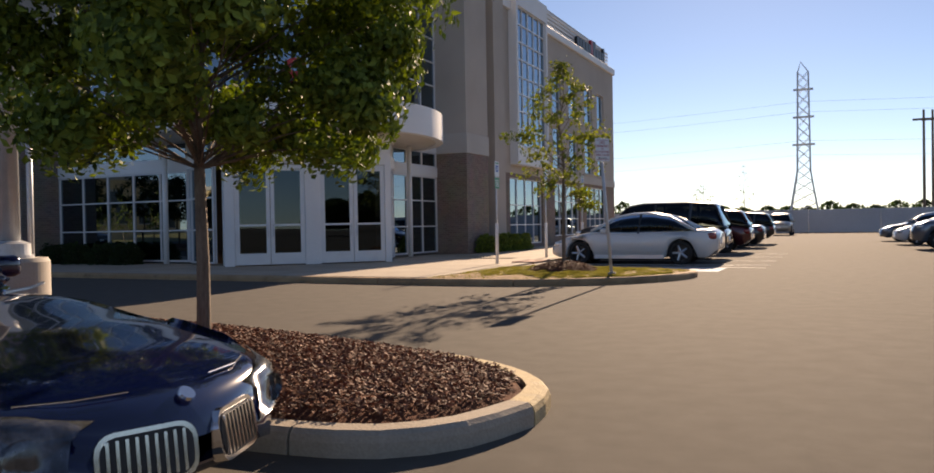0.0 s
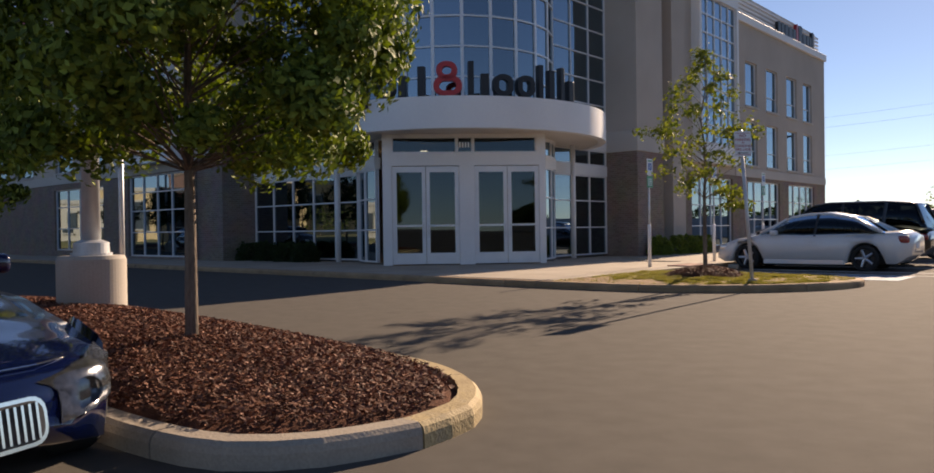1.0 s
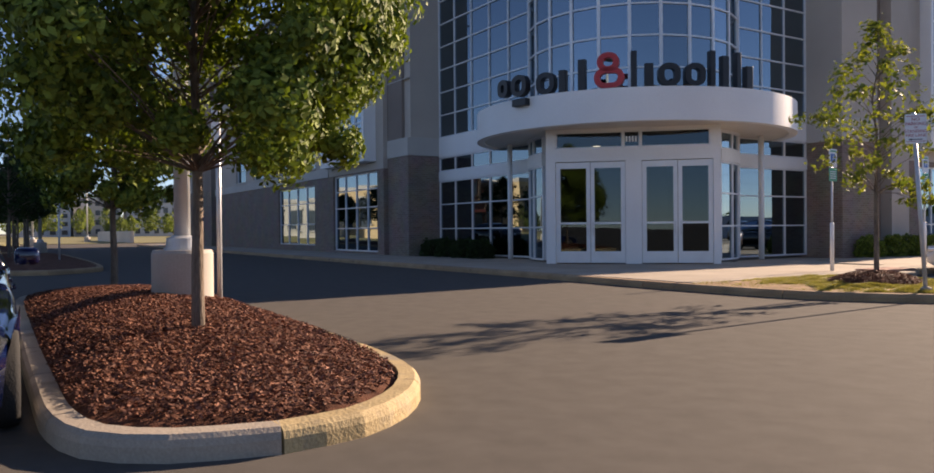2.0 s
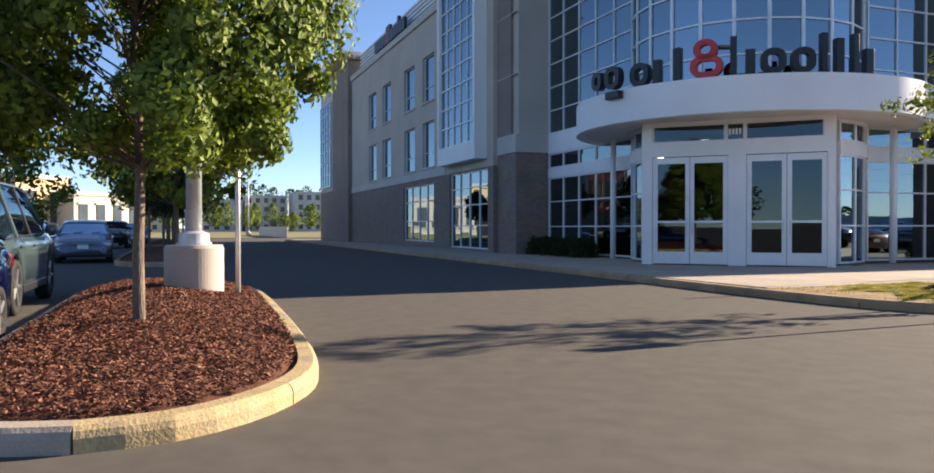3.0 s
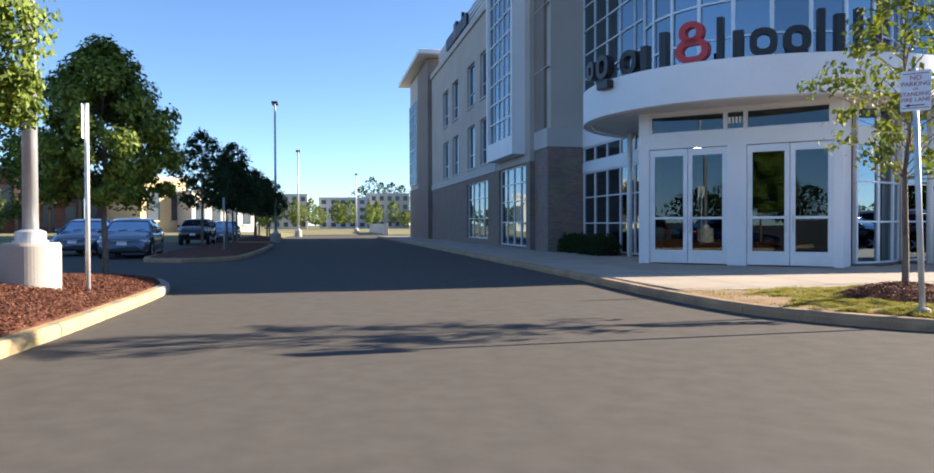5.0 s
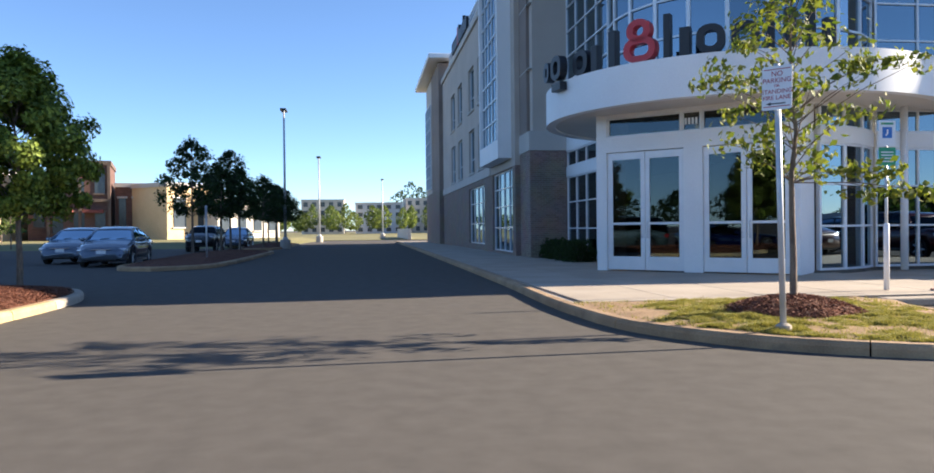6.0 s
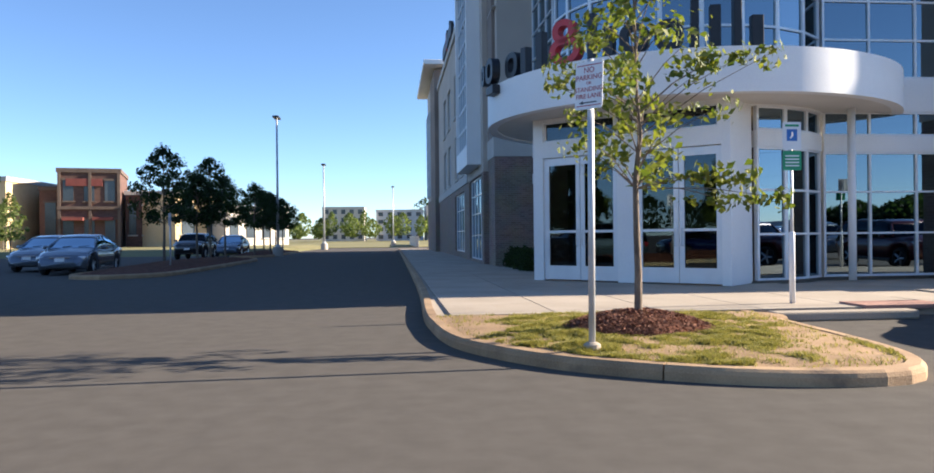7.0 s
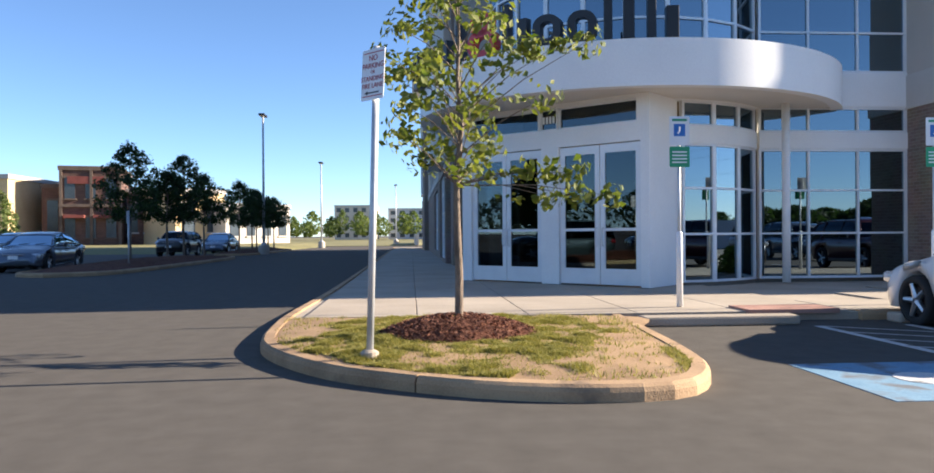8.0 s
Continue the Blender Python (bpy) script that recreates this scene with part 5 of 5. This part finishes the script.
car(parked(-1.7, 67.5, -90), "silver pickup-like car facing the aisle", BEIGE_P, "suv", 4.9, 1.9, 1.75)
car(parked(6.9, 46.0, 180), "silver sedan parked across the aisle", SILVER_P, "sedan")
car(parked(7.2, 39.5, 180), "white sedan parked across the aisle", WHITE_P, "sedan")
car(parked(7.4, 33.5, 180), "silver wagon parked across the aisle", SILVER_P, "suv", 4.6, 1.85, 1.6)


# ---- distance ----
def far_building(name, x0, y0, x1, y1, h, material, label, cols, rows, face, band=None, turn=0.0, away=1.0):
    """A distant building: walls, roof edge and rows of windows on the side that is seen."""
    mid = Vector(((x0 + x1) / 2, (y0 + y1) / 2, 0))
    place = Vector((5.8 + (mid.x - 5.8) * away, 10 + (mid.y - 10) * away, 0))
    t = thing(name, Matrix.Translation(place) @ Matrix.Rotation(radians(turn), 4, "Z") @ Matrix.Scale(away, 4), label, "building")
    x0, x1, y0, y1 = x0 - mid.x, x1 - mid.x, y0 - mid.y, y1 - mid.y
    part("wall", box(x0, y0, 0, x1, y1, h), material, t)
    part("roof", box(x0 - 0.1, y0 - 0.1, h, x1 + 0.1, y1 + 0.1, h + 0.35), band or STUCCO_PALE, t)
    for i in range(cols):
        for j in range(rows):
            z0, z1 = h * (j + 0.28) / rows, h * (j + 0.8) / rows
            if face == "x":
                a, b = y0 + (y1 - y0) * (i + 0.25) / cols, y0 + (y1 - y0) * (i + 0.75) / cols
                pane_ob = part("window", box(x1 - 0.1, a, z0, x1 + 0.05, b, z1), CAR_DARK, t)
                part("lintel", box(x1 - 0.05, a - 0.12, z1, x1 + 0.12, b + 0.12, z1 + 0.16), band or STUCCO_PALE, pane_ob)
                part("sill", box(x1 - 0.05, a - 0.12, z0 - 0.12, x1 + 0.12, b + 0.12, z0), band or STUCCO_PALE, pane_ob)
            else:
                a, b = x0 + (x1 - x0) * (i + 0.25) / cols, x0 + (x1 - x0) * (i + 0.75) / cols
                part("window", box(a, y1 - 0.1, z0, b, y1 + 0.05, z1), CAR_DARK, t)
    return t


CAR_DARK = surface("far_window", (0.03, 0.04, 0.05), (0.09, 0.11, 0.13), 0.15, 0.3, 9, 0.0)
FAR_BRICK = surface("far_red_brick", (0.085, 0.045, 0.035), (0.19, 0.1, 0.075), 0.9, 1.6, 9, 0.1, stretch=(1, 1, 3))
FAR_RED = surface("far_red_paint", (0.16, 0.04, 0.032), (0.26, 0.07, 0.055), 0.8, 1.5, 9, 0.1)
FAR_TRIM = surface("far_brown_trim", (0.1, 0.07, 0.055), (0.18, 0.13, 0.1), 0.9, 0.8, 9, 0.1)
FAR_TAN = surface("far_tan_wall", (0.6, 0.42, 0.22), (0.78, 0.58, 0.34), 0.9, 0.3, 9, 0.1)
FAR_CREAM = surface("far_cream_wall", (0.5, 0.45, 0.38), (0.64, 0.58, 0.5), 0.9, 0.3, 9, 0.1)
FAR_GREY = surface("far_grey_wall", (0.4, 0.42, 0.45), (0.55, 0.57, 0.6), 0.9, 0.3, 9, 0.1)
diner = far_building("restaurant", -68, -15.6, -60, -11.0, 6.4, FAR_BRICK, "brown brick restaurant with a tall front", 3, 2, "x", FAR_TRIM, 14, away=1.33)
part("sign_band", box(4.0, -1.7, 5.3, 4.14, 1.0, 5.9), FAR_RED, diner, "red sign band")
part("cornice", box(3.95, -2.35, 3.4, 4.2, 2.35, 3.65), FAR_TRIM, diner)
for a in (-1.9, 0.3):
    part("awning", prism([(4.0, a), (4.9, a), (4.9, a + 1.5), (4.0, a + 1.5)], 2.5, 2.75), FAR_RED, diner, "red awning")
for a in (-2.3, -0.05, 2.1):
    part("pilaster", box(3.98, a, 0.0, 4.16, a + 0.22, 6.4), FAR_TRIM, diner)
far_building("restaurant", -68, -17.3, -60.6, -15.7, 5.0, FAR_BRICK, "dark brick side wing of the restaurant", 1, 1, "x", FAR_TRIM, 14, away=1.33)
far_building("shop", -70, -10.9, -62.5, -8.7, 4.7, FAR_BRICK, "small brick shop with teal windows", 2, 1, "x", None, 10, away=1.33)
far_building("shop", -66, -8.4, -60.5, -3.6, 4.6, FAR_TAN, "low tan shop building across the car park", 2, 1, "x", None, 50, away=1.33)
far_building("shop", -72, -6.6, -62, 0.2, 3.4, FAR_CREAM, "low cream shop building across the car park", 4, 1, "x", None, 48, away=1.33)
far_building("shop", -68, -30, -58, -17.8, 5.6, FAR_TAN, "low tan shop with dark windows", 4, 1, "x", away=1.33)
for n, (y, w, h, mat) in enumerate(((-8, 12, 13, FAR_CREAM), (8, 14, 12, FAR_GREY), (24, 12, 14, FAR_CREAM), (38, 12, 15, FAR_GREY), (54, 14, 16, FAR_CREAM), (72, 14, 15, FAR_GREY), (92, 16, 16, FAR_CREAM))):
    far_building("apartment_building", -250 - (n % 3) * 6, y, -232 - (n % 3) * 6, y + w * 1.05, h * 0.78, mat, "distant pale apartment building behind trees", 5, 4, "x")
tagged(part("low_wall", box(-112, 15.5, 0, -84, 15.9, 1.3, 0.02), FAR_CREAM), "low pale wall at the edge of the meadow", "wall", kind="structure")


def far_trees(name, spots, label, material, seed, count=420, fine=1.0):
    rnd = random.Random(seed)
    verts, faces = [], []
    for x, y, h, r in spots:
        for k in range(count):
            u = rnd.random()
            q = r * math.sin(math.pi * (0.12 + 0.85 * u)) * rnd.uniform(0.3, 1.0)
            a = rnd.uniform(0, 6.28)
            leaf_quad(verts, faces, Vector((x + q * math.cos(a), y + q * math.sin(a), h * (0.22 + 0.78 * u))), rnd.uniform(0.25, 0.5) * fine * (r / 3) ** 0.5, rnd)
    data = bpy.data.meshes.new(name)
    data.from_pydata(verts, [], faces)
    data.materials.append(material)
    return tagged(new(name, data), label, "trees", kind="stuff")


rnd = random.Random(77)
far_trees("far_trees", [(-195 + rnd.uniform(-12, 12), -30 + 2.6 * k + rnd.uniform(-1.3, 1.3), rnd.uniform(4.5, 8.0), rnd.uniform(1.8, 2.9)) for k in range(55)], "row of young green trees beyond the meadow", LEAF_FAR, 5)
far_trees("far_woods", [(-420 + rnd.uniform(-20, 20), 30 + 6 * k, rnd.uniform(20, 27), 9) for k in range(16)], "wooded rise on the skyline", LEAF_DARK, 6)
far_trees("far_woods", [(-120 + 6 * k, 250 + rnd.uniform(-15, 15), rnd.uniform(5, 8), 5) for k in range(40)], "low tree line on the skyline", LEAF_DARK, 7)
far_trees("far_woods", [(-90 + 7 * k, -130 + rnd.uniform(-10, 10), rnd.uniform(8, 14), 6) for k in range(30)], "tree line across the far road", LEAF_DARK, 9)
far_trees("far_woods", [(78 + rnd.uniform(-5, 5), -45 + 4.6 * k, rnd.uniform(5.0, 6.5) + 1.5 * math.sin(k * 0.45), 5.5) for k in range(32)], "tree line across the road behind the car park", LEAF_DARK, 13, 2200, 0.75)
for k in range(5):
    tree("young_tree", -52 - 9 * k, -14 - 4.5 * k, 0, 4.5, 1.3, 1.3, 900, 0.12, LEAF_FAR, "young green tree by the far shops", 90 + k, 0.05, 30, group="far shop trees")
# retaining wall at the far end of the aisle
wall_far = thing("barrier_wall", None, "long pale concrete barrier wall at the end of the car park", "wall", kind="structure")
for k in range(14):
    part("wall_panel", box(-30 + 6 * k, 79, 0, -24.02 + 6 * k, 79.35, 2.15, 0.02), FAR_GREY, wall_far)


def lattice_tower(x, y, h, w):
    t = thing("power_pylon", Matrix.Translation((x, y, 0)), "steel lattice power pylon on the skyline", "pylon")
    width_at = lambda z: w * (1 - 0.55 * min(1, z / (h * 0.35)) - 0.12 * z / h)  # noqa: E731
    levels = [h * k / 14 for k in range(15)]
    for sx, sy in ((-1, -1), (1, -1), (1, 1), (-1, 1)):
        part("leg", tube([(sx * width_at(z), sy * width_at(z), z) for z in levels], 0.16, 5), STEEL, t)
    for z0, z1 in zip(levels, levels[1:]):
        a, b = width_at(z0), width_at(z1)
        for p, q in (((-a, -a, z0), (b, -b, z1)), ((a, -a, z0), (-b, -b, z1)), ((-a, a, z0), (b, b, z1)), ((a, a, z0), (-b, b, z1)), ((-a, -a, z0), (-b, b, z1)), ((a, -a, z0), (b, b, z1))):
            part("brace", tube([p, q], 0.08, 4), STEEL, t)
    for z in (h * 0.52, h * 0.7, h * 0.88):
        a = width_at(z)
        part("cross_arm", box(-a * 1.8, -0.2, z, a * 1.8, 0.2, z + 0.5), STEEL, t)
    part("peak", tube([(-width_at(h), 0, h), (-0.5, 0, h + 2.5), (width_at(h), 0, h)], 0.16, 5), STEEL, t)
    return t


pylon = lattice_tower(-5.2, 205.0, 37.0, 3.6)
for x, y in ((12.0, 110.0), (13.0, 110.6)):
    t = thing("utility_pole", Matrix.Translation((x, y, 0)), "weathered wooden utility pole with a cross arm", "utility pole", "utility poles")
    part("pole", tube([(0, 0, 0), (0, 0, 14.5)], [0.2, 0.13], 10), BARK, t)
    part("cross_arm", box(-1.2, -0.08, 13.2, 1.2, 0.08, 13.45), BARK, t)
for k, (z, y) in enumerate(((30.0, 205), (27.5, 205), (20.5, 205), (17.0, 204))):
    pts = [(-160 + 20 * j, y - 205 + 0.1 * j, z - 2.5 * math.sin(math.pi * ((j % 8) / 8))) for j in range(20)]
    part("wire", tube(pts, 0.025, 4), DARK, pylon)
